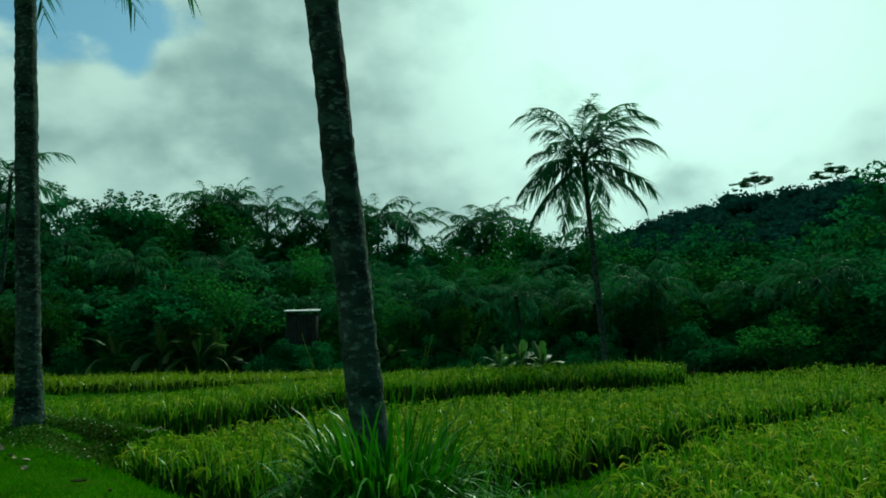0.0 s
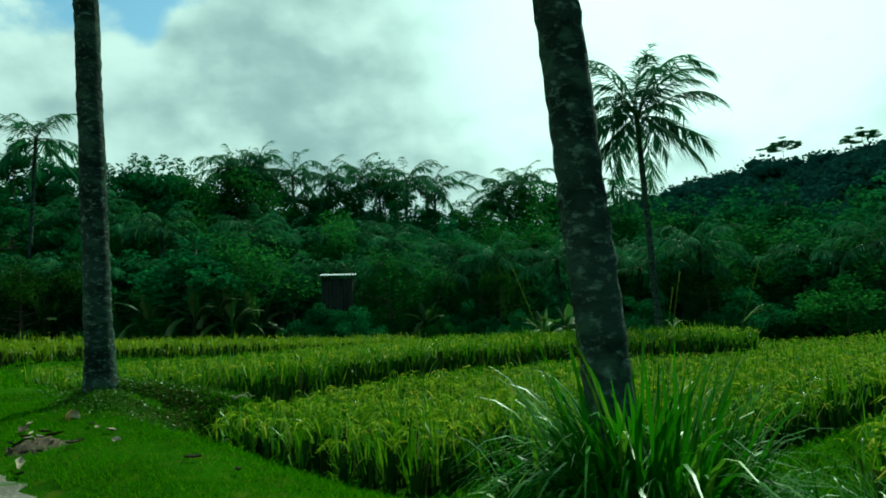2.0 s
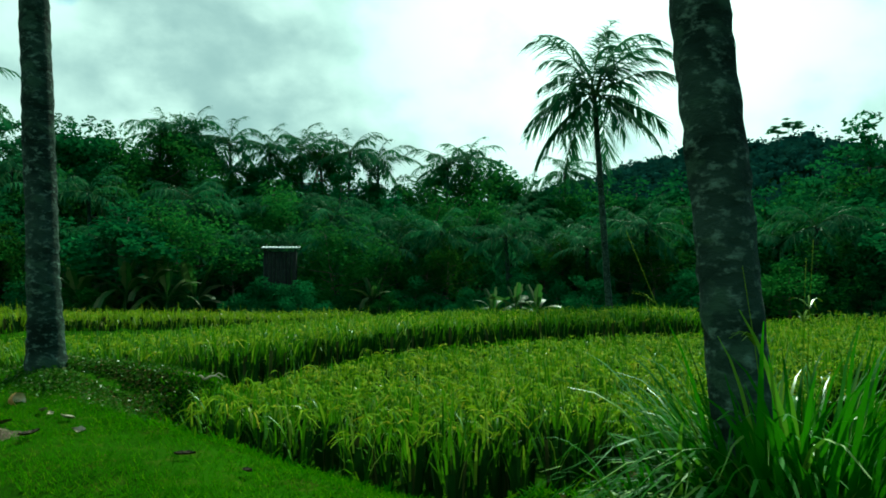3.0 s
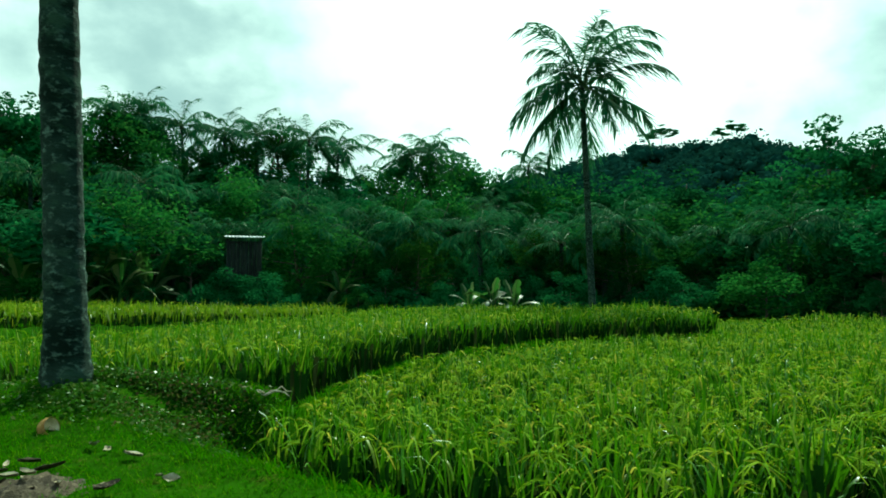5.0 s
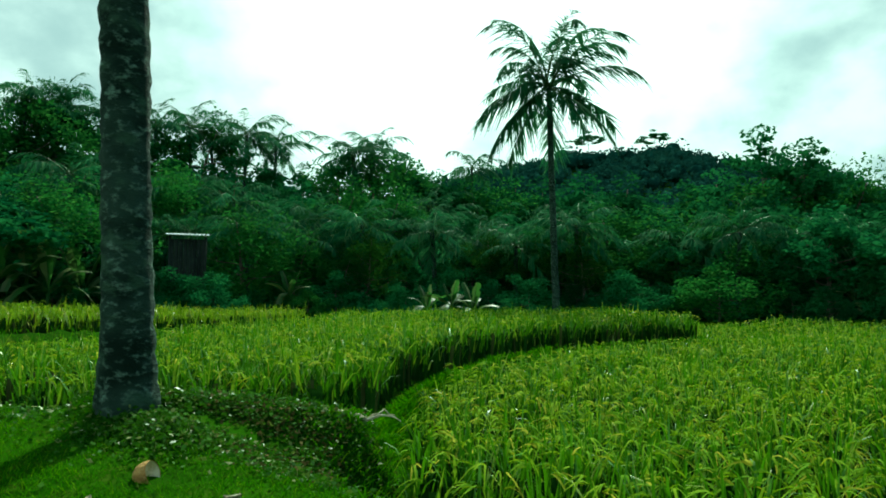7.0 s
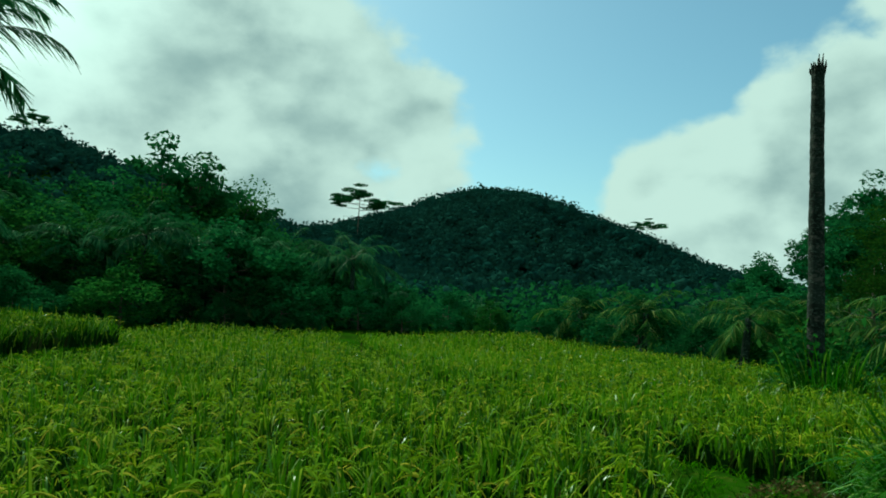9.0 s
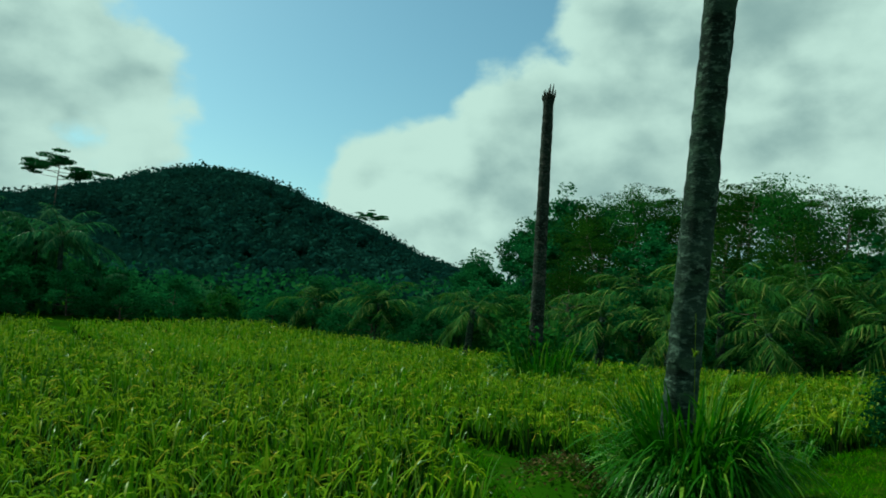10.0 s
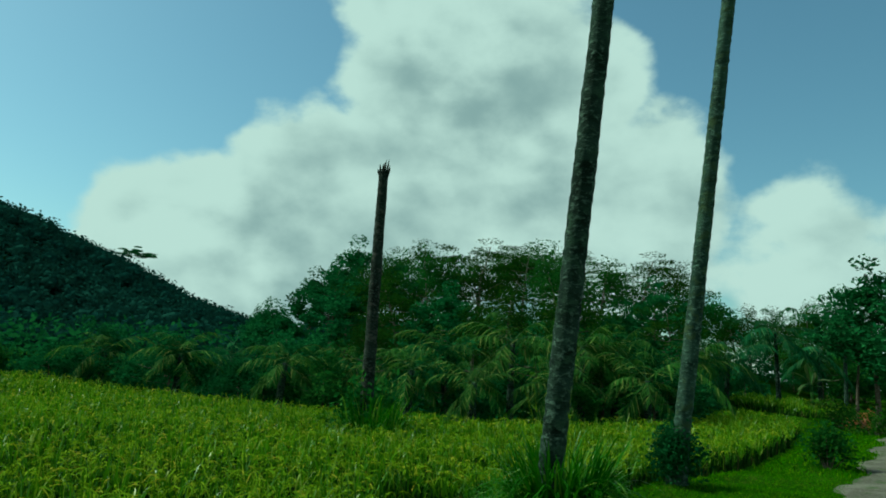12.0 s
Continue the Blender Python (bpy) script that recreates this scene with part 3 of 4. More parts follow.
# ---- palms ----
def ringed_trunk(name, base, lean, height, r0, r1, mat, flare=1.35, bend=0.0, seed=1, sides=18, step=0.07):
    """A coconut trunk: leaf-scar rings, a flared foot, a slight bend. Local to its base."""
    r = np.random.default_rng(seed)
    z = np.arange(-0.35, height, step)
    f = np.clip(z / height, 0, 1)
    px = lean[0] * z + bend * np.sin(f * math.pi) * 0.8
    py = lean[1] * z + bend * np.sin(f * math.pi) * 0.3
    rad = r0 + (r1 - r0) * f + r0 * (flare - 1) * np.exp(-np.maximum(z, 0) / 0.35)
    rad = rad * (1 + 0.03 * np.sign(np.sin(z * 2 * math.pi / 0.21 + 0.4 * np.sin(z * 3))) * r.uniform(0.3, 1.2, len(z)))
    v, q, t = tube(np.stack([px, py, z], 1), rad, sides)
    ring = np.repeat(np.arange(len(z)), sides)
    wob = 1 + 0.03 * np.sin(np.tile(np.arange(sides), len(z)) * 2.4 + ring * 0.31) + r.normal(0, 0.018, len(ring))
    c = np.stack([px, py, z], 1)[ring]
    body = v[:len(ring)]
    v[:len(ring), :2] = c[:, :2] + (body - c)[:, :2] * wob[:, None]
    return mesh_from(name, v, [q, t], [mat], smooth=True), (px[-1], py[-1], z[-1])


def frond_mesh(name, length, lift, bend, leaflet, pairs, mat, seed, width=0.035, ragged=0.15):
    """A coconut frond that rises outwards along +x at an angle and arches over; its leaflets hang from the rib."""
    r = np.random.default_rng(seed)
    f = np.linspace(0, 1, 12)
    pitch = np.radians(lift - bend * f ** 2.0)
    step = length / 11
    line = np.zeros((12, 3))
    line[1:, 0], line[1:, 2] = np.cumsum(np.cos(pitch[1:]) * step), np.cumsum(np.sin(pitch[1:]) * step)
    line[:, 1] = 0.04 * length * np.sin(f * 2.5 + seed)
    v, q, t = tube(line, 0.03 * (1 - 0.85 * f) * length / 3.6, 5)
    parts = [(v, [q, t], 1)]
    g = np.linspace(0.16, 0.99, pairs)
    for side in (-1, 1):
        # leaflets stand in tatters, with gaps torn between them
        keep = (r.random(pairs) > ragged) & (np.sin(g * 23 + seed * 1.7 + side) > -0.86)
        gk = g[keep]
        base = np.stack([np.interp(gk, f, line[:, i]) for i in range(3)], 1)
        p = np.interp(gk, f, pitch)
        m = len(gk)
        size = leaflet * (0.45 + 0.75 * np.sin(np.clip(gk * 1.12, 0, 1) * math.pi * 0.86 + 0.25)) * r.uniform(0.7, 1.15, m)
        along = 0.45 + 0.5 * gk
        aim = np.stack([along * np.cos(p), side * r.uniform(0.55, 1.0, m) * (1.0 - 0.3 * gk), along * np.sin(p) - r.uniform(0.1, 0.65, m)], 1)
        v, q = ribbons(base, aim, size, np.full(m, width) * r.uniform(0.8, 1.2, m), r.uniform(0.12, 0.5, m), 3, 0.1, r.uniform(-0.4, 0.4, m))
        parts.append((v, [q], 0))
    v, fs, slots = gather(parts)
    return mesh_from(name, v, fs, [mat, BANANA], slots)


LIFTS = ((82, 70), (60, 84), (40, 76), (18, 62), (-4, 46), (-32, 30))


def frond_set(leaflet, pairs, mat, seed, width, ragged):
    return [frond_mesh("frond", 3.6, lift, bend, leaflet, pairs, mat, seed + i, width, ragged) for i, (lift, bend) in enumerate(LIFTS)]


FRONDS = frond_set(0.70, 46, FROND, 1, 0.035, 0.2)
LONE_FRONDS = frond_set(0.88, 60, FROND, 17, 0.075, 0.08)
FAR_FRONDS = frond_set(0.80, 38, FROND, 4, 0.10, 0.08)
LIT_FRONDS = frond_set(0.88, 40, FROND_LIT, 7, 0.075, 0.08)


def crown_of_fronds(parent, top, meshes, count, r, size=1.0, low=-35, high=75, heart=0.8):
    """Fronds set in a spiral round the top of a trunk, upright in the heart and hanging outside."""
    for i in range(count):
        f = (i + 0.5) / count
        lift = high + (low - high) * f ** 0.9 + r.normal(0, 5)
        kind = min(range(len(LIFTS)), key=lambda j: abs(LIFTS[j][0] - lift))
        k = size * r.uniform(0.8, 1.1) * (heart if f < 0.15 else 1)
        piece("frond", meshes[kind], parent, Matrix.Translation(top) @ pose(0, 0, 0, r.normal(0, 7), r.normal(0, 6), math.degrees(i * 2.39996) + r.normal(0, 9)) @ Matrix.Scale(k, 4))


def palm(x, y, label, lean, height, r0, r1, bark, meshes, fronds, seed, size=1.0, group="", flare=1.35, bend=0.0, low=-35, high=75, sides=18, step=0.07, heart=0.8):
    r = np.random.default_rng(seed)
    ob = thing("coconut_palm", label, "palm tree", group, Matrix.Translation((x, y, land1(x, y))))
    me, top = ringed_trunk("trunk", None, lean, height, r0, r1, bark, flare, bend, seed, sides, step)
    piece("trunk", me, ob)
    crown_of_fronds(ob, top, meshes, fronds, r, size, low, high, heart)
    return ob


palm(-0.46, 5.72, "tall grey coconut palm leaning over a clump of tall grass", (-0.091, -0.060), 14.0, 0.145, 0.105, BARK, FRONDS, 20, 41, 1.15, flare=1.2)
palm(-6.12, 10.73, "tall grey coconut palm standing on an earth mound", (-0.031, -0.068), 9.69, 0.175, 0.135, BARK, FRONDS, 20, 42, 1.1, flare=1.25, low=-62)
palm(3.46, 1.65, "pale ringed coconut palm with creepers round its foot", (-0.057, -0.094), 15.0, 0.15, 0.11, BARK_PALE, FRONDS, 20, 43, 1.15)
palm(7.35, 33.6, "slender coconut palm with ragged hanging fronds behind the terrace", (-0.062, -0.08), 10.3, 0.16, 0.11, BARK, LONE_FRONDS, 29, 48, 1.12, low=-40, high=92, heart=1.05)


def dead_palm():
    x, y = 9.26, 6.42
    ob = thing("palm_stump", "tall charred dead palm trunk with a broken top", "dead tree", "", Matrix.Translation((x, y, land1(x, y))))
    me, top = ringed_trunk("trunk", None, (0.104, -0.022), 7.15, 0.17, 0.125, BARK_BURNT, 1.15, 0.03, 51, 14, 0.09)
    piece("trunk", me, ob)
    r = np.random.default_rng(9)
    parts = []
    for i in range(12):
        a = i * 0.55
        p = np.array([top[0] + 0.11 * math.cos(a), top[1] + 0.11 * math.sin(a), top[2] - 0.12])
        q = p + np.array([0.05 * math.cos(a), 0.05 * math.sin(a), r.uniform(0.15, 0.42)])
        v, f, t = tube(np.stack([p, (p + q) / 2 + r.normal(0, 0.01, 3), q]), np.array([0.035, 0.028, 0.006]), 5)
        parts.append((v, [f, t], 0))
    v, f, s = gather(parts)
    piece("splintered_top", mesh_from("splintered_top", v, f, [BARK_BURNT]), ob, None, "jagged black broken end")


dead_palm()


# ---- tall grass and shrubs ----
def grass_clump(x, y, label, blades, length, spread, seed, mat=TALL_GRASS, width=0.022, stalks=0, arch=(0.25, 1.15)):
    r = np.random.default_rng(seed)
    ang, rad = r.uniform(0, 2 * math.pi, blades), spread * np.sqrt(r.random(blades))
    px, py = x + rad * np.cos(ang), y + rad * np.sin(ang)
    out = ang + r.normal(0, 0.6, blades)
    lean = r.uniform(0.02, 0.42, blades) * r.random(blades) ** 0.3
    base = np.stack([px, py, land(px, py) - 0.02], 1)
    aim = np.stack([np.cos(out) * lean, np.sin(out) * lean, np.ones(blades)], 1)
    v, q = ribbons(base, aim, length * r.uniform(0.35, 1.2, blades), width * r.uniform(0.6, 1.3, blades), r.uniform(*arch, blades), 7, 0.08, r.uniform(-0.5, 0.5, blades), 2.5)
    ob = thing("tall_grass_clump", label, "tall grass", "", Matrix.Translation((x, y, land1(x, y))))
    v = v - np.array([x, y, land1(x, y)])
    piece("tuft", mesh_from("tuft", v, [q], [mat]), ob)
    if stalks:
        parts = []
        for i in range(stalks):
            a, k = r.uniform(0, 6.28), spread * r.uniform(0.2, 1.0)
            h = length * r.uniform(0.95, 1.2)
            f = np.linspace(0, 1, 6)
            line = np.stack([math.cos(a) * (k + 0.35 * f ** 2), math.sin(a) * (k + 0.35 * f ** 2), h * f], 1)
            w, fq, ft = tube(line, 0.0035 * (1 - 0.6 * f), 4)
            parts.append((w, [fq, ft], 0))
            b2, q2 = ribbons(np.repeat(line[-2:-1], 5, 0), np.stack([math.cos(a) + r.normal(0, .3, 5), math.sin(a) + r.normal(0, .3, 5), np.full(5, 1.2)], 1), np.full(5, 0.22), np.full(5, 0.012), r.uniform(0.2, 0.8, 5), 3)
            parts.append((b2, [q2], 0))
        for k in range(0, len(parts), 2):
            v, f, s = gather(parts[k:k + 2])
            piece("flower_stalk", mesh_from("flower_stalk", v, f, [RICE_PALE]), ob, None, "thin pale flowering stalk")
    return ob


grass_clump(-0.40, 5.50, "large clump of long arching green grass round a palm", 2100, 1.5, 0.42, 61, width=0.040, stalks=5, arch=(0.2, 1.2))
grass_clump(0.25, 5.85, "loose tuft of long green grass beside a palm", 420, 0.95, 0.32, 62, width=0.034, arch=(0.3, 1.3))
grass_clump(-0.85, 5.6, "low tuft of long green grass beside a palm", 420, 0.95, 0.32, 63, width=0.034, arch=(0.3, 1.3))
grass_clump(9.1, 6.3, "clump of tall green grass round a dead palm", 900, 1.9, 0.7, 64, width=0.045, stalks=5)
grass_clump(0.75, 5.1, "tuft of tall green grass on the bank", 380, 0.95, 0.4, 66)
grass_clump(2.2, 3.9, "low tuft of green grass on the bank", 300, 0.7, 0.45, 67)
grass_clump(1.3, 4.6, "tuft of tall green grass on the bank", 350, 0.8, 0.45, 65)


def bush(name, x, y, label, width, height, leaves, leaf_size, mat, seed, category="bush", stems=8):
    """A rounded uneven mass of leaves on thin stems."""
    r = np.random.default_rng(seed)
    ob = thing(name, label, category, "", Matrix.Translation((x, y, land1(x, y))))
    knots = r.normal(0, 1, (9, 3)) * (width * 0.24, width * 0.24, height * 0.18) + (0, 0, height * 0.5)
    c = knots[r.integers(0, 9, leaves)] + r.normal(0, 1, (leaves, 3)) * (width * 0.16, width * 0.16, height * 0.16)
    c[:, 2] = np.abs(c[:, 2])
    v, q = cards(c, leaf_size * r.uniform(0.5, 1.4, leaves), r, 0.6)
    piece("leaves", mesh_from("leaves", v, [q], [mat]), ob)
    parts = []
    for i in range(stems):
        k = knots[i % 9]
        v, q, t = tube(np.stack([np.array([k[0] * 0.2, k[1] * 0.2, -0.05]), k * (0.6, 0.6, 0.5), k]), np.array([0.02, 0.014, 0.006]) * height, 5)
        parts.append((v, [q, t], 0))
    v, f, s = gather(parts)
    piece("stems", mesh_from("stems", v, f, [WOOD_BARK]), ob)
    return ob


bush("creeper", 3.45, 1.66, "dark green creeper wrapped round a palm's foot", 0.95, 1.1, 3600, 0.08, CROWN_DARK, 71, "creeper")
bush("leafy_shrub", 9.75, 6.3, "green leafy shrub beside a dead palm", 1.3, 1.9, 1400, 0.16, CROWN, 73)
for k, (b, dist, mat, lab) in enumerate(((133.6, 41, FLOWER, "low red-leaved garden bush beside the road"), (132.6, 38, CROWN_LIT, "bright green garden bush beside the road"), (134.4, 36, CROWN_LIT, "bright green garden bush beside the road"), (131.6, 43, WEED, "green garden bush beside the road"))):
    q = radians(b)
    bush("garden_bush", -8.25 + math.sin(q) * dist, 8.8 + math.cos(q) * dist, lab, 0.9 if mat is FLOWER else 1.5, 0.8 if mat is FLOWER else 1.2, 300 if mat is FLOWER else 800, 0.14, mat, 80 + k)
bush("roadside_shrub", 6.7, -4.4, "dark green leafy shrub at the road's edge", 0.85, 1.1, 1300, 0.11, CROWN, 72)


# ---- trees ----
def broadleaf(seed, height, spread, clumps, leaves, leaf_size, mat, crown_from=0.35, flat=0.75, trunk_r=0.18, airy=1.0):
    """Meshes of a broad-leaved tree: tapered trunk with limbs, and a crown of leaf clumps with gaps."""
    r = np.random.default_rng(seed)
    ends, parts = [], []
    f = np.linspace(0, 1, 7)
    bend = r.normal(0, 0.06 * height, 2)
    stem = np.stack([bend[0] * f ** 2, bend[1] * f ** 2, -0.3 + (height * 0.82 + 0.3) * f], 1)
    v, q, t = tube(stem, trunk_r * (1 - 0.82 * f) * (1 + 0.4 * np.exp(-f * 14)), 8)
    parts.append((v, [q, t], 0))
    for i in range(clumps):
        g = crown_from + (1 - crown_from) * (i + r.random()) / clumps
        foot = np.array([np.interp(g * 0.9, f, stem[:, j]) for j in range(3)])
        a = i * 2.4 + r.normal(0, 0.4)
        reach = spread * math.sin(min(1, 0.25 + (1 - abs(2 * (g - crown_from) / (1 - crown_from) - 0.8)) * 0.8) * math.pi / 2) * r.uniform(0.55, 1.05)
        end = foot + np.array([math.cos(a) * reach, math.sin(a) * reach, height * (0.10 + 0.10 * r.random()) * (1.2 - g)])
        mid = (foot + end) / 2 + np.array([0, 0, -0.06 * reach])
        v, q, t = tube(np.stack([foot, mid, end]), trunk_r * np.array([0.38, 0.24, 0.06]) * (1.2 - 0.5 * g), 5)
        parts.append((v, [q, t], 0))
        ends += [end, (end + mid) / 2, end + r.normal(0, 0.16 * spread, 3)]
    ends += [stem[-1] + (0, 0, height * 0.06), stem[-1] + r.normal(0, 0.12 * spread, 3), stem[-2] + r.normal(0, 0.18 * spread, 3)]
    ends = np.array(ends)
    v, fs, s = gather(parts)
    trunk = mesh_from("trunk", v, fs, [WOOD_BARK], smooth=True)
    k = r.integers(0, len(ends), leaves)
    ball = r.normal(size=(leaves, 3))
    ball /= np.linalg.norm(ball, axis=1, keepdims=True)
    size = spread * 0.31 * airy * r.uniform(0.65, 1.2, len(ends))
    c = ends[k] + ball * (size[k] * r.random(leaves) ** 0.36)[:, None] * (1, 1, flat)
    v, q = cards(c, leaf_size * r.uniform(0.55, 1.35, leaves), r, 0.55)
    return trunk, mesh_from("crown", v, [q], [mat])


KINDS = {
    "round": (broadleaf(1, 10, 3.4, 13, 3542, 0.36, CROWN_DARK), "dark green round-crowned tree at the edge of the wood"),
    "tall": (broadleaf(2, 14, 3.2, 15, 3542, 0.37, CROWN_DARK, 0.4), "tall dark green tree with a clumped crown"),
    "broad": (broadleaf(3, 9, 4.2, 15, 6519, 0.22, CROWN, 0.3), "broad green leafy tree in the wood"),
    "light": (broadleaf(4, 8, 3.6, 14, 6760, 0.17, CROWN_LIT, 0.3), "light green leafy tree in the wood"),
    "airy": (broadleaf(5, 13, 4.2, 11, 1771, 0.40, CROWN_DARK, 0.5, 0.4, 0.14, 0.8), "open-crowned tree with thin branches above the wood"),
    "umbrella": (broadleaf(6, 14, 6.0, 12, 5796, 0.45, CROWN_DARK, 0.72, 0.16, 0.2, 0.9), "flat-topped umbrella tree standing above the wood"),
    "umbrella_lit": (broadleaf(8, 11, 5.0, 14, 6277, 0.20, CROWN_LIT, 0.55, 0.25, 0.18, 0.9), "spreading light green tree with layered flat crown"),
    "thicket": (broadleaf(7, 4.5, 2.6, 14, 5313, 0.19, CROWN, 0.08, 0.8, 0.08), "dense green bush at the foot of the wood"),
    "thicket_dark": (broadleaf(9, 4.5, 2.6, 14, 5313, 0.19, CROWN_DARK, 0.08, 0.8, 0.08), "dense dark bush at the foot of the wood"),
}
HEIGHT = {"round": 11.2, "tall": 15.4, "broad": 10.1, "light": 9, "airy": 14.5, "umbrella": 13.5, "umbrella_lit": 11.5, "thicket": 5, "thicket_dark": 5}
STARTED = {}


def tree(kind, x, y, height, turn, wide=1.0):
    k = height / (HEIGHT[kind] * 0.95)
    m = Matrix.Translation((x, y, land1(x, y) - 0.1)) @ pose(0, 0, 0, 0, 0, turn) @ Matrix.Diagonal((k * wide, k * wide, k, 1))
    if kind in STARTED:
        return copy_thing(STARTED[kind], m)
    (trunk, crown), label = KINDS[kind]
    bushy = kind.startswith("thicket")
    ob = thing("bush" if bushy else "tree", label, "bush" if bushy else "tree", "trees of the wood")
    piece("trunk", trunk, ob)
    piece("crown", crown, ob)
    STARTED[kind] = ob
    ob.matrix_basis = Matrix.Identity(4)
    first = copy_thing(ob, m)
    return first


def at_bearing(bearing, dist, origin=ORIGIN):
    b = radians(bearing)
    return origin[0] + math.sin(b) * dist, origin[1] + math.cos(b) * dist


def top_height(x, y, angle, eye=1.6):
    """How tall a tree at (x, y) is whose top is seen at that angle from the middle of the walk."""
    r = math.hypot(x - ORIGIN[0], y - ORIGIN[1])
    return eye + r * math.tan(radians(angle)) - land1(x, y)


SKY_W = np.array([(-75, 13), (-40, 14), (-28, 13.6), (-24, 13.2), (-19, 14.4), (-14, 13.6), (-9, 12.6), (-4, 12.7), (1, 11.6), (5, 11.2), (10, 12.6), (14, 11.0), (19, 9.6), (26, 9.4), (34, 9.4), (42, 10.8), (46, 8.6), (52, 5.6), (60, 3.6)])


def hut_plot(x, y):
    """The cleared plot in which the field hut stands."""
    dx, dy = x + 4.93, y - 4.82
    return np.where((np.abs(np.degrees(np.arctan2(dx, dy)) + 5.4) < 1.5) & (np.hypot(dx, dy) < 41), 1, 0)


def wood():
    r = np.random.default_rng(77)
    # the wood behind the terraces: three ranks, the rear one highest
    for rank, (near, step, share) in enumerate(((38, 3.2, 0.60), (48, 3.3, 0.94), (61, 2.6, 1.21))):
        b = -62.0
        while b < 50:
            b += math.degrees(step / near) * r.uniform(0.75, 1.25)
            dist = near + (r.uniform(0, 4) if rank == 0 else r.uniform(-3, 3)) + 5 * smooth(-20, -45, b)
            x, y = at_bearing(b, dist)
            h = top_height(x, y, float(np.interp(b, SKY_W[:, 0], SKY_W[:, 1])) * share * r.uniform(0.86, 1.03))
            if abs(b + 5.6) < 2.6 and dist < 41:
                h = min(h, top_height(x, y, 2.6))
            if h < 1.6 or hut_plot(x, y):
                continue
            if rank == 0:
                kind = r.choice(["broad", "round", "tall", "light"], p=[0.4, 0.34, 0.16, 0.10])
                h *= r.uniform(0.7, 1.25)
            else:
                kind = r.choice(["round", "tall", "broad", "airy"], p=[0.36, 0.36, 0.22, 0.06])
            tree(kind, x, y, h, r.uniform(0, 360), r.uniform(0.9, 1.35) * (1.25 if h < 8 else 1))
    # undergrowth along its foot
    for b in np.arange(-60, 88, 3.6):
        dist = np.interp(b, [-60, -20, 5, 14, 22, 40, 62, 75, 88], [44, 38, 36, 35, 35, 36.5, 37, 31, 26]) + r.uniform(-0.8, 2.2)
        x, y = at_bearing(b + r.normal(0, 0.5), float(dist))
        if hut_plot(x, y):
            continue
        tree(r.choice(["thicket", "thicket_dark"], p=[0.25, 0.75]), x, y, r.uniform(1.6, 3.4), r.uniform(0, 360), r.uniform(1.0, 1.5))
    # low bushes round the hut's foot
    for b in (-7.2, -5.9, -4.7, -3.4):
        x, y = at_bearing(b, 35.0 + r.uniform(-0.3, 0.3), (-4.93, 4.82))
        tree("thicket_dark", x, y, r.uniform(2.3, 2.8), r.uniform(0, 360), 1.2)
    # lower dark trees before the valley
    for b in np.arange(17, 62, 3.0):
        dist = r.uniform(38, 45)
        x, y = at_bearing(b + r.normal(0, 0.8), dist)
        tree(r.choice(["round", "broad", "thicket_dark"]), x, y, max(3.5, top_height(x, y, float(np.interp(b, [16, 30, 44, 50, 62], [6.5, 7, 8.2, 5.5, 2.6])) * r.uniform(0.8, 1.05))), r.uniform(0, 360), 1.35)
    # the knoll by the road
    for near, step, share in ((30, 3.4, 0.60), (36, 2.7, 0.88), (46, 2.8, 1.16), (57, 3.2, 1.2)):
        b = 86.0
        while b < 141:
            b += math.degrees(step / near) * r.uniform(0.75, 1.25)
            dist = near + r.uniform(-2, 2) + 32 * smooth(120, 127, b)
            x, y = at_bearing(b, dist, (-8.25, 8.8))
            if sd(x, y)[1] < 6:
                continue
            angle = float(np.interp(b, [84, 88, 90, 92, 96, 100, 104, 113, 120, 124, 127, 132, 140], [2.5, 3.4, 5.0, 6.8, 9.0, 8.4, 9.4, 9.4, 8.6, 6.8, 5.4, 5.8, 7])) * share * r.uniform(0.88, 1.04)
            h = 1.97 + dist * math.tan(radians(angle)) - land1(x, y)
            if h < 2.5:
                continue
            kind = r.choice(["light", "broad", "umbrella_lit", "round"], p=[0.42, 0.16, 0.22, 0.20]) if b > 97 or near < 30 else r.choice(["round", "tall"])
            tree(kind, x, y, h, r.uniform(0, 360), r.uniform(0.95, 1.3))
    for b in np.arange(88, 140, 3.2):
        dist = float(np.interp(b, [88, 96, 105, 112, 120, 123, 128, 140], [28, 25.5, 24.5, 25.5, 28, 38, 58, 60])) + r.uniform(0, 1.6)
        x, y = at_bearing(b, dist, (-8.25, 8.8))
        if sd(x, y)[1] > 5 and not (97 < b < 122 and r.random() < 0.75):
            tree(r.choice(["thicket", "thicket_dark"]), x, y, r.uniform(1.8, 3.6), r.uniform(0, 360), 1.25)
    # trees and bushes that close the road's far end
    for s0 in (-47, -52, -58, -66):
        for d0 in np.arange(-16, 9, 3.2):
            p = xy(s0 + r.uniform(-2, 2), d0 + r.uniform(-1, 1))
            tree(r.choice(["broad", "light", "round", "thicket"]), float(p[0]), float(p[1]), r.uniform(3, 5) + (-46 - s0) * 0.12, r.uniform(0, 360), 1.3)
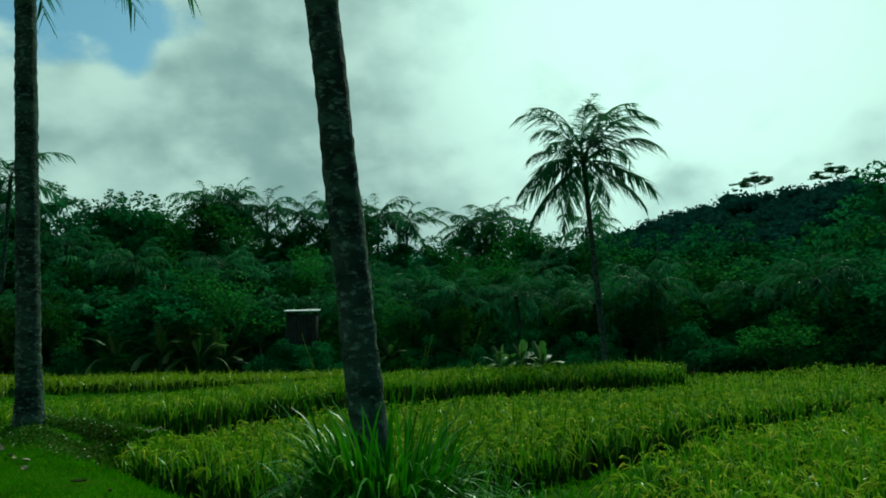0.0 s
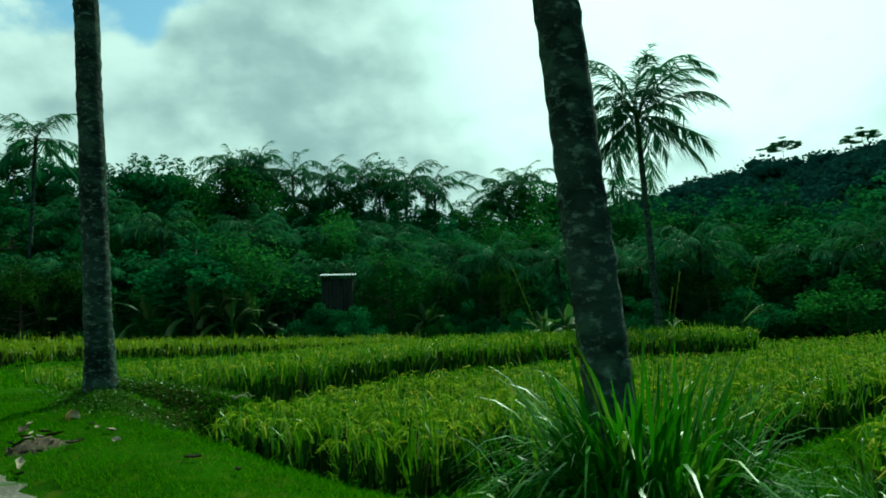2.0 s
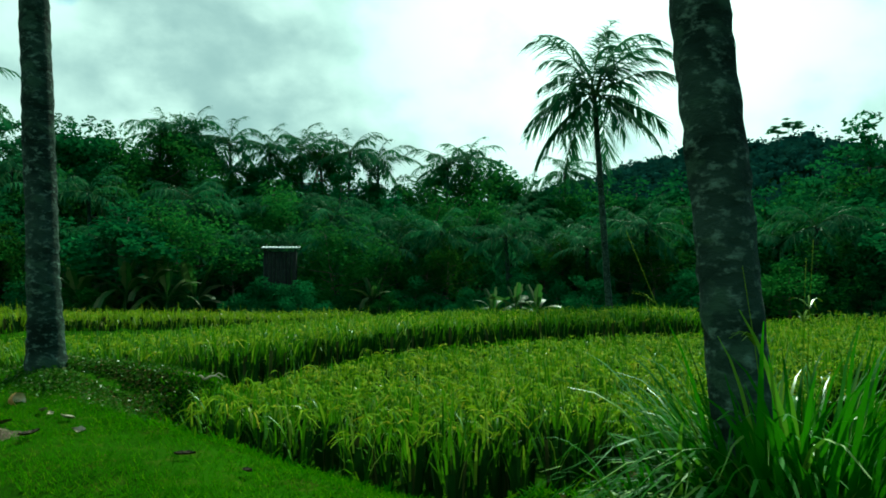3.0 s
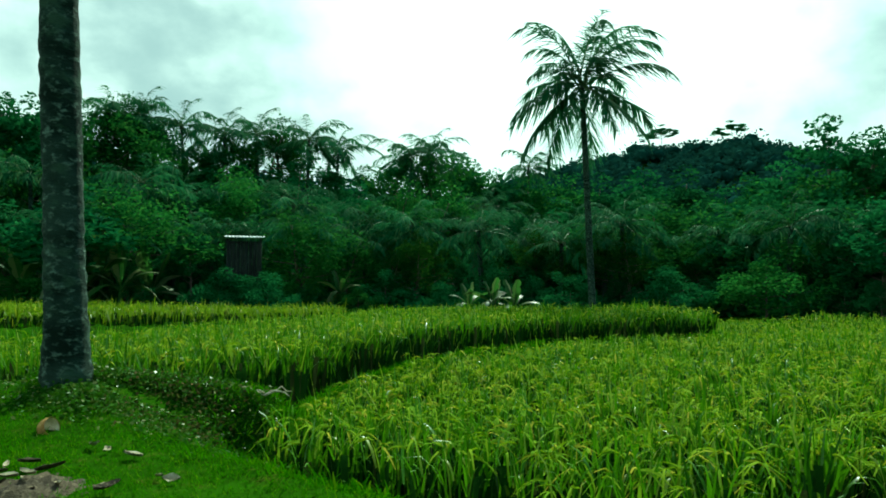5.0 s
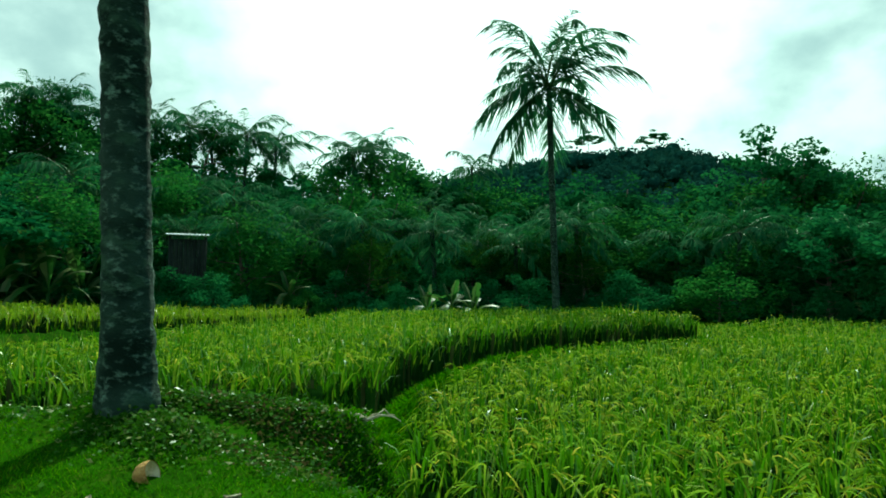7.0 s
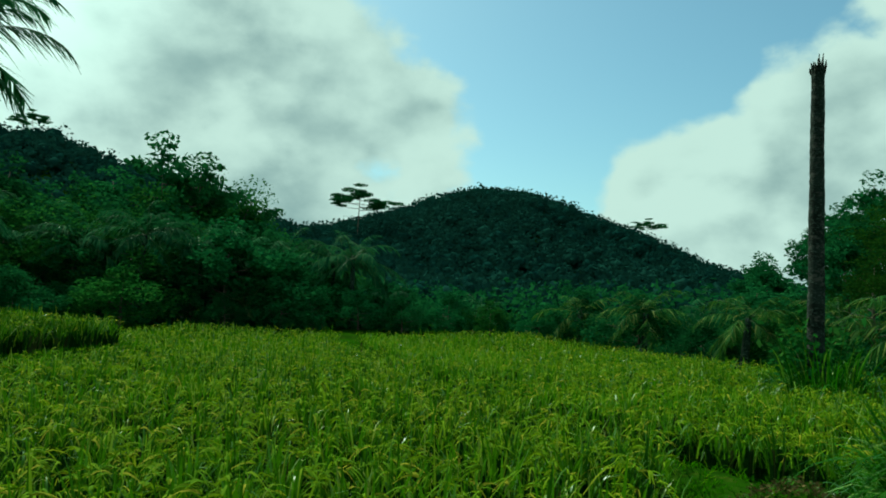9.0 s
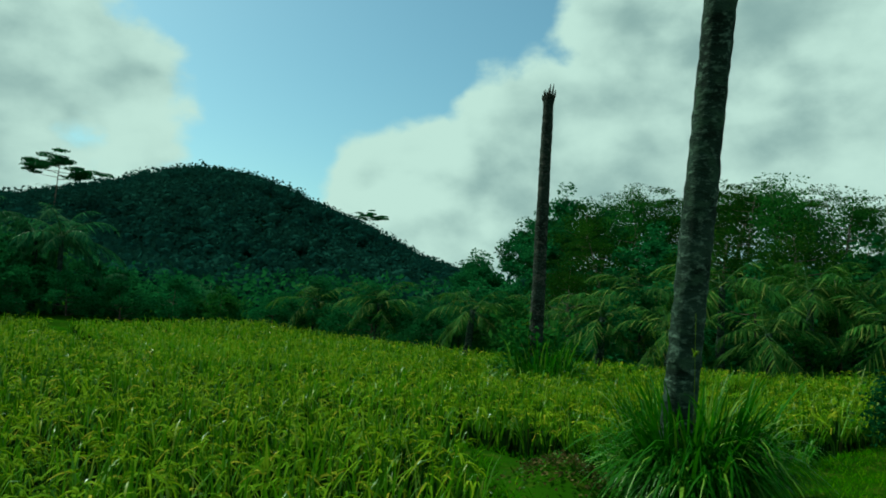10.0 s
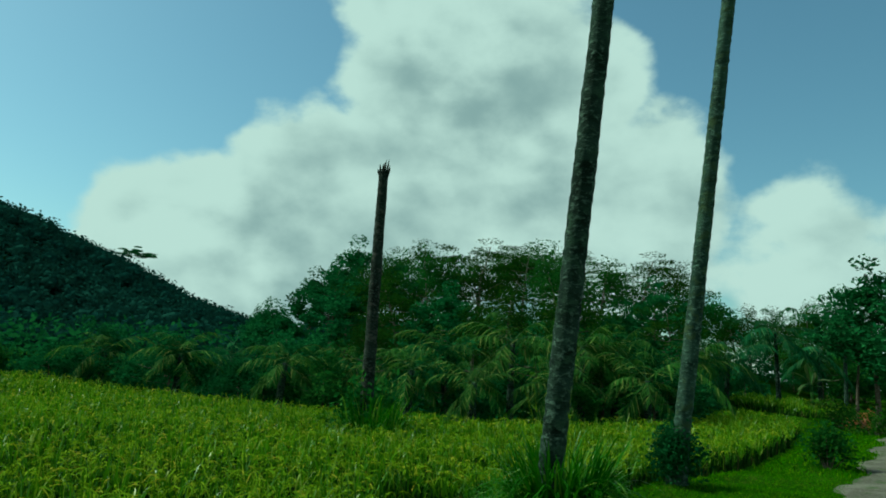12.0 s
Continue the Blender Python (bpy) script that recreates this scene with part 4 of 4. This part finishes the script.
    # single trees that stand out
    for kind, b, dist, angle, wide in (("light", -34, 40, 8.5, 1.2), ("light", -30.5, 39, 7.6, 1.2), ("light", -27, 40, 8.2, 1.2), ("broad", -23.5, 40, 7.0, 1.2), ("light", 9.4, 39, 7.2, 1.0), ("light", 19.5, 39, 7.0, 1.1), ("light", 27, 38, 6.6, 1.2), ("round", 12.0, 60, 13.4, 1.0), ("round", 13.4, 61, 12.4, 1.0), ("airy", 40.2, 58, 15.0, 1.0), ("airy", 42.6, 60, 13.6, 1.1), ("round", -20, 58, 16.2, 1.2), ("round", -23.5, 60, 15.6, 1.2),
                                      ("tall", 91.5, 50, 7.6, 1.3), ("round", 94, 48, 9.4, 1.3), ("tall", 96.5, 47, 10.6, 1.3), ("umbrella", 92.8, 44, 7.6, 1.1), ("round", 99, 46, 9.6, 1.3), ("umbrella_lit", 104, 44, 10.2, 1.2), ("umbrella_lit", 111, 44, 10.0, 1.2), ("tall", 134.6, 40, 12.3, 1.2), ("airy", 133.2, 40, 11.0, 1.0), ("round", 136.0, 38, 10.5, 1.2)):
        x, y = at_bearing(b, dist)
        tree(kind, x, y, top_height(x, y, angle), r.uniform(0, 360), wide)
    for kind, b, dist, angle, wide in (("umbrella", 55.6, 150, 10.6, 0.85), ("umbrella", 26.8, 160, 12.6, 0.9), ("umbrella", 32.0, 165, 12.6, 0.9), ("umbrella", 78.6, 190, 7.9, 1.1)):
        x, y = at_bearing(b, dist)
        tree(kind, x, y, max(8, min(15, top_height(x, y, angle))), r.uniform(0, 360), wide)


wood()
for made in STARTED.values():
    for o in (*made.children, made):
        bpy.data.objects.remove(o)


def wood_palms():
    r = np.random.default_rng(88)
    rows = [(-30.5, 47, 17.8, 1.15), (-16.2, 60, 15.6, 1.15), (-12.5, 62, 15.2, 1.15), (-7.5, 58, 14.9, 1.15), (-4.6, 60, 15.0, 1.15), (-0.8, 58, 14.7, 1.15), (1.6, 62, 13.8, 1.1), (7.6, 57, 13.4, 1.1),
            (-10, 48, 9.5, 1), (-2.5, 46, 8.5, 1), (5, 47, 8.5, 1), (23, 44, 7.5, 1), (35, 42, 6.5, 1), (-26, 50, 12.5, 1)]
    rows += [(b + r.uniform(-1.2, 1.2), r.uniform(44, 57), float(np.interp(b, [-30, 0, 20], [11.6, 10.6, 8.2])) * r.uniform(0.72, 1.08), 1) for b in np.arange(-29, 20, 2.1)]
    rows += [(b + r.uniform(-1.5, 1.5), r.uniform(38.5, 43), r.uniform(4.2, 9.0), 0.85) for b in np.arange(-30, 58, 3.4)]
    rows += [(-14.2, 63, 15.2, 1.1), (-10.2, 60, 15.0, 1.1), (-2.8, 62, 14.2, 1), (9.2, 60, 13.6, 1), (17.5, 61, 12.2, 1)]
    for i, (b, dist, angle, size) in enumerate(rows):
        x, y = at_bearing(b, dist)
        h = max(4, top_height(x, y, angle + 0.8) - 2.4)
        palm(x, y, "coconut palm with drooping dark fronds in the wood", tuple(r.normal(0, 0.05, 2)), h, 0.16, 0.11, BARK, FAR_FRONDS, 17, 100 + i, size, "palms of the wood", sides=7, step=0.35)
    near = [(78.5, 37, 2.5, 0.8, 1), (83.5, 34, 2.7, 0.75, 1), (62, 44, 2.2, 0.8, 0), (70, 41, 1.9, 0.75, 0), (87.5, 32, 2.4, 0.7, 0), (91, 30, 2.4, 0.7, 1), (109, 27, 6.0, 0.95, 1), (117, 30, 4.6, 0.9, 1),
            (112.5, 24, 2.6, 0.75, 1), (122.5, 32, 3.8, 0.9, 1), (128.6, 46, 6.4, 1.1, 0), (125, 40, 3.8, 0.9, 0), (132.8, 56, 7.0, 1.1, 0), (131.2, 50, 4.5, 1.0, 0), (101, 25, 3.2, 0.75, 1),
            (106, 23.5, 2.0, 0.65, 1), (97, 27, 2.6, 0.7, 1), (114.5, 28, 5.2, 0.85, 1), (119.5, 27, 3.0, 0.8, 1), (104, 26, 4.4, 0.8, 1)]
    for i, (b, dist, angle, size, lit) in enumerate(near):
        # the light ones stand out before the wood, a step from the rice
        for _ in range(9 if lit and b < 95 else 0):
            x, y = at_bearing(b, dist - 1.6, (-8.25, 8.8))
            if max(float(inside(poly, np.array([x]), np.array([y]))[0]) for poly, _ in PADDIES) > 0:
                break
            dist -= 0.6
        x, y = at_bearing(b, dist, (-8.25, 8.8))
        h = max(0.5, 1.97 + dist * math.tan(radians(angle)) - land1(x, y) - 1.7 * size)
        palm(x, y, "young coconut palm with light green drooping fronds" if lit else "dark green coconut palm at the edge of the wood", tuple(r.normal(0, 0.05, 2)), h, 0.14, 0.10, BARK,
             LIT_FRONDS if lit else FAR_FRONDS, 15, 130 + i, size * (0.74 if b < 95 else 0.78), "palms by the road", sides=7, step=0.3, low=-48)


wood_palms()


def hill_wood():
    """The far wooded slopes, thousands of crowns as tufts of leaves."""
    r = np.random.default_rng(99)
    pts = []
    for table, foot, top, count in ((RIDGE_N, 66, 190, 2300), (RIDGE_E, 80, 222, 2500), (RIDGE_W, 60, 95, 500)):
        b = r.uniform(table[0, 0], table[-1, 0], count)
        d = foot + (top - foot) * r.random(count) ** 0.8
        x, y = ORIGIN[0] + np.sin(np.radians(b)) * d, ORIGIN[1] + np.cos(np.radians(b)) * d
        pts.append(np.stack([x, y, land(x, y)], 1))
    p = np.concatenate(pts)
    h = r.uniform(2.2, 5.0, len(p)) * np.where(r.random(len(p)) > 0.95, 1.25, 1.0)
    # an uneven dome of foliage for each crown
    ball = bmesh.new()
    bmesh.ops.create_icosphere(ball, subdivisions=1, radius=1)
    ico = np.array([v.co[:] for v in ball.verts])
    tri = np.array([[v.index for v in f.verts] for f in ball.faces])
    ball.free()
    lump = 1 + 0.16 * r.normal(size=(len(p), len(ico)))
    dome = p[:, None] + ico[None] * lump[:, :, None] * h[:, None, None] * (0.32, 0.32, 0.26) + np.stack([0 * h, 0 * h, h * 0.5], 1)[:, None]
    tris = (np.arange(len(p)) * len(ico))[:, None, None] + tri[None]
    # loose leaves that break its outline
    per = 56
    k = np.repeat(np.arange(len(p)), per)
    way = r.normal(size=(len(k), 3))
    way /= np.linalg.norm(way, axis=1, keepdims=True)
    c = p[k] + way * (h[k] * r.uniform(0.55, 1.0, len(k)))[:, None] * (0.60, 0.60, 0.50) + np.stack([0 * h[k], 0 * h[k], h[k] * 0.5], 1)
    v, q = cards(c, r.uniform(0.5, 1.0, len(k)), r, 0.5, 0.75)
    v, f, _ = gather([(dome.reshape(-1, 3), [tris.reshape(-1, 3)], 0), (v, [q], 0)])
    tagged(new("hill_forest", mesh_from("hill_forest", v, f, [HAZED_HILL_LEAF])), "dark green forest covering the far hills, its colour blued for haze", "forest", kind="stuff")


hill_wood()


def undergrowth():
    """Leaves and shoots that close the foot of the wood."""
    r = np.random.default_rng(91)
    m = 30000
    b = r.uniform(-60, 138, m)
    d0 = np.interp(b, [-60, -20, 5, 14, 22, 40, 62, 75, 88, 96, 105, 112, 119, 124, 128, 138], [44, 38.5, 36.5, 35.5, 35.5, 37, 37.5, 32, 28, 26, 24, 25, 28, 44, 60, 60])
    d = d0 + r.random(m) * 9
    x, y = ORIGIN[0] + np.sin(np.radians(b)) * d, ORIGIN[1] + np.cos(np.radians(b)) * d
    keep = sd(x, y)[1] > 5
    for poly, _ in PADDIES:
        keep &= inside(poly, x, y) < -0.4
    x, y, d, d0 = x[keep], y[keep], d[keep], d0[keep]
    z = land(x, y) + r.random(len(x)) ** 1.3 * (0.8 + 0.28 * (d - d0))
    v, q = cards(np.stack([x, y, z], 1), r.uniform(0.2, 0.55, len(x)), r, 0.6)
    m = 16000
    b, d = r.uniform(-64, 22, m), r.uniform(41, 80, m)
    x, y = ORIGIN[0] + np.sin(np.radians(b)) * d, ORIGIN[1] + np.cos(np.radians(b)) * d
    v2, q2 = cards(np.stack([x, y, land(x, y) + r.random(m) * 1.4], 1), r.uniform(0.5, 1.1, m), r, 0.6)
    b, d = r.uniform(86, 128, m), r.uniform(31, 64, m)
    x, y = -8.25 + np.sin(np.radians(b)) * d, 8.8 + np.cos(np.radians(b)) * d
    keep = sd(x, y)[1] > 6
    for poly, _ in PADDIES:
        keep &= inside(poly, x, y) < -1.0
    x, y = x[keep], y[keep]
    v3, q3 = cards(np.stack([x, y, land(x, y) + r.random(len(x)) ** 2 * 1.2], 1), r.uniform(0.2, 0.4, len(x)), r, 0.6)
    v, f, _ = gather([(v, [q], 0), (v2, [q2], 0), (v3, [q3], 0)])
    q = np.concatenate(f)
    tagged(new("undergrowth", mesh_from("undergrowth", v, [q], [CROWN_DARK])), "dark tangled undergrowth at the foot of the wood", "undergrowth", kind="stuff")


undergrowth()


# ---- bananas ----
def banana_leaf_mesh(name, length, width, droop, seed):
    r = np.random.default_rng(seed)
    n = 12
    f = np.linspace(0, 1, n)
    line = np.stack([length * (f - 0.18 * droop * f ** 3), 0 * f, length * (0.25 * f - droop * 0.7 * f ** 2.3)], 1)
    w = width * 0.5 * np.sin(np.clip(f * 1.02 - 0.16, 0, 1) * math.pi) ** 0.6
    v, q, t = tube(line, 0.03 * (1 - 0.8 * f), 5)
    parts = [(v, [q, t], 0)]
    for side in (-1, 1):
        tear = w * (1 - 0.35 * (r.random(n) > 0.7))
        edge = line + np.stack([0.1 * tear, side * tear, -0.25 * tear], 1)
        vv = np.concatenate([line + (0, 0, 0.012), edge])
        k = np.arange(n - 1)
        parts.append((vv, [np.stack([k, k + 1, n + k + 1, n + k], 1)], 0))
    v, fs, s = gather(parts)
    return mesh_from(name, v, fs, [BANANA])


BANANA_LEAVES = [banana_leaf_mesh("leaf", 2.0, 0.55, 0.2, 1), banana_leaf_mesh("leaf", 2.1, 0.55, 0.7, 2), banana_leaf_mesh("leaf", 1.9, 0.5, 1.2, 3)]


def banana(x, y, label, height, seed, leaves=9, size=0.85):
    r = np.random.default_rng(seed)
    ob = thing("banana_plant", label, "banana plant", "banana plants", Matrix.Translation((x, y, land1(x, y))))
    f = np.linspace(0, 1, 5)
    v, q, t = tube(np.stack([0.1 * f, 0.05 * f, height * f - 0.1], 1), 0.13 - 0.06 * f, 9)
    piece("stem", mesh_from("stem", v, [q, t], [BANANA], smooth=True), ob)
    for i in range(leaves):
        lift = 70 - 75 * i / leaves + r.normal(0, 6)
        piece("leaf", BANANA_LEAVES[0 if i < 3 else (1 if i < 6 else 2)], ob, Matrix.Translation((0.1, 0.05, height - 0.15)) @ pose(0, 0, 0, r.normal(0, 10), -lift, i * 137.5 + r.normal(0, 10)) @ Matrix.Scale(size * r.uniform(0.8, 1.15), 4))


for i, (b, dist, h) in enumerate(((-17.4, 36.4, 1.7), (-15.6, 36.6, 2.1), (-14.2, 36.4, 1.5), (-21, 37.4, 1.5), (14.2, 33.2, 0.8), (16.2, 33.0, 1.0), (18.0, 33.4, 0.7), (46, 38, 0.9), (51.5, 38.5, 0.6), (-29, 39, 1.3), (-12, 37.4, 1.2), (3, 37, 1.2))):
    bx, by = at_bearing(b, dist)
    banana(bx, by, "green banana plant with torn leaves by the wood", h, 200 + i, 10, 1.2 if b < 0 else 0.75)
for i, (b, dist, h) in enumerate(((130.8, 44, 1.7),)):
    bx, by = at_bearing(b, dist, (-8.25, 8.8))
    banana(bx, by, "banana plant with pale torn leaves near the road", h, 230 + i, 9, 0.6)


# ---- hut ----
def slab(x0, x1, y0, y1, z0, z1):
    v = np.array([(x, y, z) for z in (z0, z1) for y in (y0, y1) for x in (x0, x1)], float)
    return v, [np.array([(0, 2, 3, 1), (4, 5, 7, 6), (0, 1, 5, 4), (1, 3, 7, 5), (3, 2, 6, 7), (2, 0, 4, 6)])], 0


def hut():
    x, y = at_bearing(-5.4, 37, (-4.93, 4.82))
    z = land1(x, y)
    top = 1.55 + 37 * 0.084 - z
    ob = thing("field_hut", "dark wooden field hut with a pale sheet roof", "hut", "", Matrix.Translation((x, y, z)) @ pose(0, 0, 0, 0, 0, 6) @ Matrix.Diagonal((0.88, 0.88, 1, 1)))
    for i in range(8):
        v, f, s = gather([slab(-0.92 + i * 0.23, -0.70 + i * 0.23, -0.8, -0.76, 0.7, top - 0.1)])
        piece("wall_board", mesh_from("wall_board", v, f, [DARK_WOOD]), ob)
    for px in (-0.92, 0.92):
        for py in (-0.8, 0.8):
            v, f, s = gather([slab(px - 0.06, px + 0.06, py - 0.06, py + 0.06, -0.2, top + 0.02)])
            piece("post", mesh_from("post", v, f, [DARK_WOOD]), ob)
    for px in (-0.92, 0.90):
        v, f, s = gather([slab(px - 0.02, px + 0.02, -0.74, 0.74, 0.7, top - 0.1)])
        piece("side_wall", mesh_from("side_wall", v, f, [DARK_WOOD]), ob)
    v, f, s = gather([slab(-0.9, 0.9, -0.74, 0.74, 0.62, 0.7)])
    piece("floor_deck", mesh_from("floor_deck", v, f, [DARK_WOOD]), ob)
    u = np.linspace(-1.15, 1.15, 47)
    ridge = 0.025 * np.sin(np.arange(47) * math.pi / 2)
    rows = [np.stack([u, np.full(47, yy), top + 0.09 + ridge + zz], 1) for yy, zz in ((-1.1, 0.0), (1.1, 0.22), (1.1, 0.205), (-1.1, -0.015))]
    k = np.arange(46)
    quads = np.concatenate([np.stack([a * 47 + k, a * 47 + k + 1, c * 47 + k + 1, c * 47 + k], 1) for a, c in ((0, 1), (2, 3), (3, 0))])
    piece("roof", mesh_from("roof", np.concatenate(rows), [quads], [TIN]), ob, None, "pale corrugated sheet roof")


hut()


# ---- things on the verge ----
def coconut_half():
    x, y = -5.82, 9.54
    ob = thing("coconut_husk", "orange-brown cut coconut husk on the grass", "coconut husk", "", Matrix.Translation((x, y, land1(x, y) + 0.04)) @ pose(0, 0, 0, 72, 10, 62) @ Matrix.Scale(0.74, 4))
    t = np.linspace(0.03, math.pi * 0.60, 9)
    v, q, tr = tube(np.stack([0 * t, 0 * t, -0.125 * np.cos(t)], 1), 0.1 * np.sin(t), 16, False)
    piece("shell", mesh_from("shell", v, [q], [HUSK], smooth=True), ob)
    t = np.linspace(math.pi * 0.60, math.pi * 0.2, 7)
    v, q, tr = tube(np.stack([0 * t, 0 * t, -0.11 * np.cos(t)], 1), np.maximum(0.0955 * np.sin(t) * np.linspace(1, 0.8, 7), 0.003), 16, True)
    piece("pith", mesh_from("pith", v, [q, tr], [PITH], smooth=True), ob, None, "pale fibrous cut face")


coconut_half()


def dry_scraps():
    """Curled dry leaves and husk shreds, each by itself."""
    r = np.random.default_rng(303)
    spots = [(-4.66, 8.2), (-4.75, 8.3), (-5.35, 9.05), (-5.25, 8.95), (-5.05, 8.85), (-5.7, 8.55), (-5.5, 8.3), (-5.9, 8.75), (-5.35, 7.9), (-5.15, 7.5), (-5.6, 8.05), (-3.6, 7.3), (-6.05, 9.1), (-4.95, 7.2), (-3.1, 6.9)]
    spots += [(-5.42 + a, 8.2 + b) for a, b in r.normal(0, 0.24, (16, 2))]
    for i, (x, y) in enumerate(spots):
        f = np.linspace(0, 1, 7)
        size = r.uniform(0.07, 0.17)
        w = size * r.uniform(0.14, 0.3) * np.sin(f * math.pi * 0.94 + 0.1) * r.uniform(0.6, 1.3, 7)
        curl = size * r.uniform(0.05, 0.25)
        top = np.stack([size * (f - 0.5), w, 0.02 + curl * (f - 0.5) ** 2 * 2 + 0.25 * w], 1)
        mid = np.stack([size * (f - 0.5), 0 * f, 0.01 + curl * (f - 0.5) ** 2 * 2], 1)
        low = np.stack([size * (f - 0.5), -w, 0.02 + curl * (f - 0.5) ** 2 * 2 + 0.3 * w], 1)
        k = np.arange(6)
        up = np.concatenate([top, mid, low])
        quads = np.concatenate([np.stack([a * 7 + k, a * 7 + k + 1, (a + 1) * 7 + k + 1, (a + 1) * 7 + k], 1) for a in (0, 1)])
        allv = np.concatenate([up, up - (0, 0, 0.004)])
        me = mesh_from("dry_leaf", allv, [quads, quads[:, ::-1] + 21], [(DRY, MUCK, MUCK)[i % 3] if i > 6 else DRY], smooth=True)
        ob = new("dry_leaf", me)
        ob.matrix_basis = Matrix.Translation((x, y, land1(x, y) + 0.03)) @ pose(0, 0, 0, r.normal(0, 18), r.normal(0, 12), r.uniform(0, 360))
        tagged(ob, "pale curled dry leaf lying on the grass", "dry leaf", "dry leaves on the verge")


dry_scraps()


def rubbish_heap():
    x, y = -5.42, 8.2
    r = np.random.default_rng(12)
    gx, gy = np.meshgrid(np.linspace(-0.7, 0.7, 30), np.linspace(-0.7, 0.7, 30))
    rad = np.hypot(gx * 1.7, gy * 1.9)
    h = 0.085 * (1 - smooth(0.1, 0.68, rad)) + r.normal(0, 0.016, gx.shape) * (rad < 0.6) - 0.03
    z = land(x + gx, y + gy) - land1(x, y) + h
    k = (np.arange(29)[:, None] * 30 + np.arange(29)[None]).ravel()
    me = mesh_from("leaf_litter", np.stack([gx, gy, z], -1).reshape(-1, 3), [np.stack([k, k + 1, k + 31, k + 30], 1)], [MUCK], smooth=True)
    ob = new("leaf_litter", me)
    ob.matrix_basis = Matrix.Translation((x, y, land1(x, y)))
    tagged(ob, "dark heap of earth and leaf litter at the road's edge", "litter heap")


rubbish_heap()


def twig():
    e = np.array([-4.38, 10.82])
    r = np.random.default_rng(4)
    z = land1(*e)
    ob = thing("dry_branch", "pale dry forked branch lying on the bank", "branch", "", Matrix.Translation((e[0], e[1], z + 0.06)))
    for a, l in ((150, 0.6), (135, 0.42), (20, 0.25), (-40, 0.3)):
        f = np.linspace(0, 1, 6)
        v, q, t = tube(np.stack([l * f * math.cos(radians(a)), l * f * math.sin(radians(a)), 0.05 * np.sin(f * 3) + r.normal(0, 0.008, 6)], 1), 0.013 * (1 - 0.7 * f), 5)
        piece("twig", mesh_from("twig", v, [q, t], [DRY]), ob)


twig()
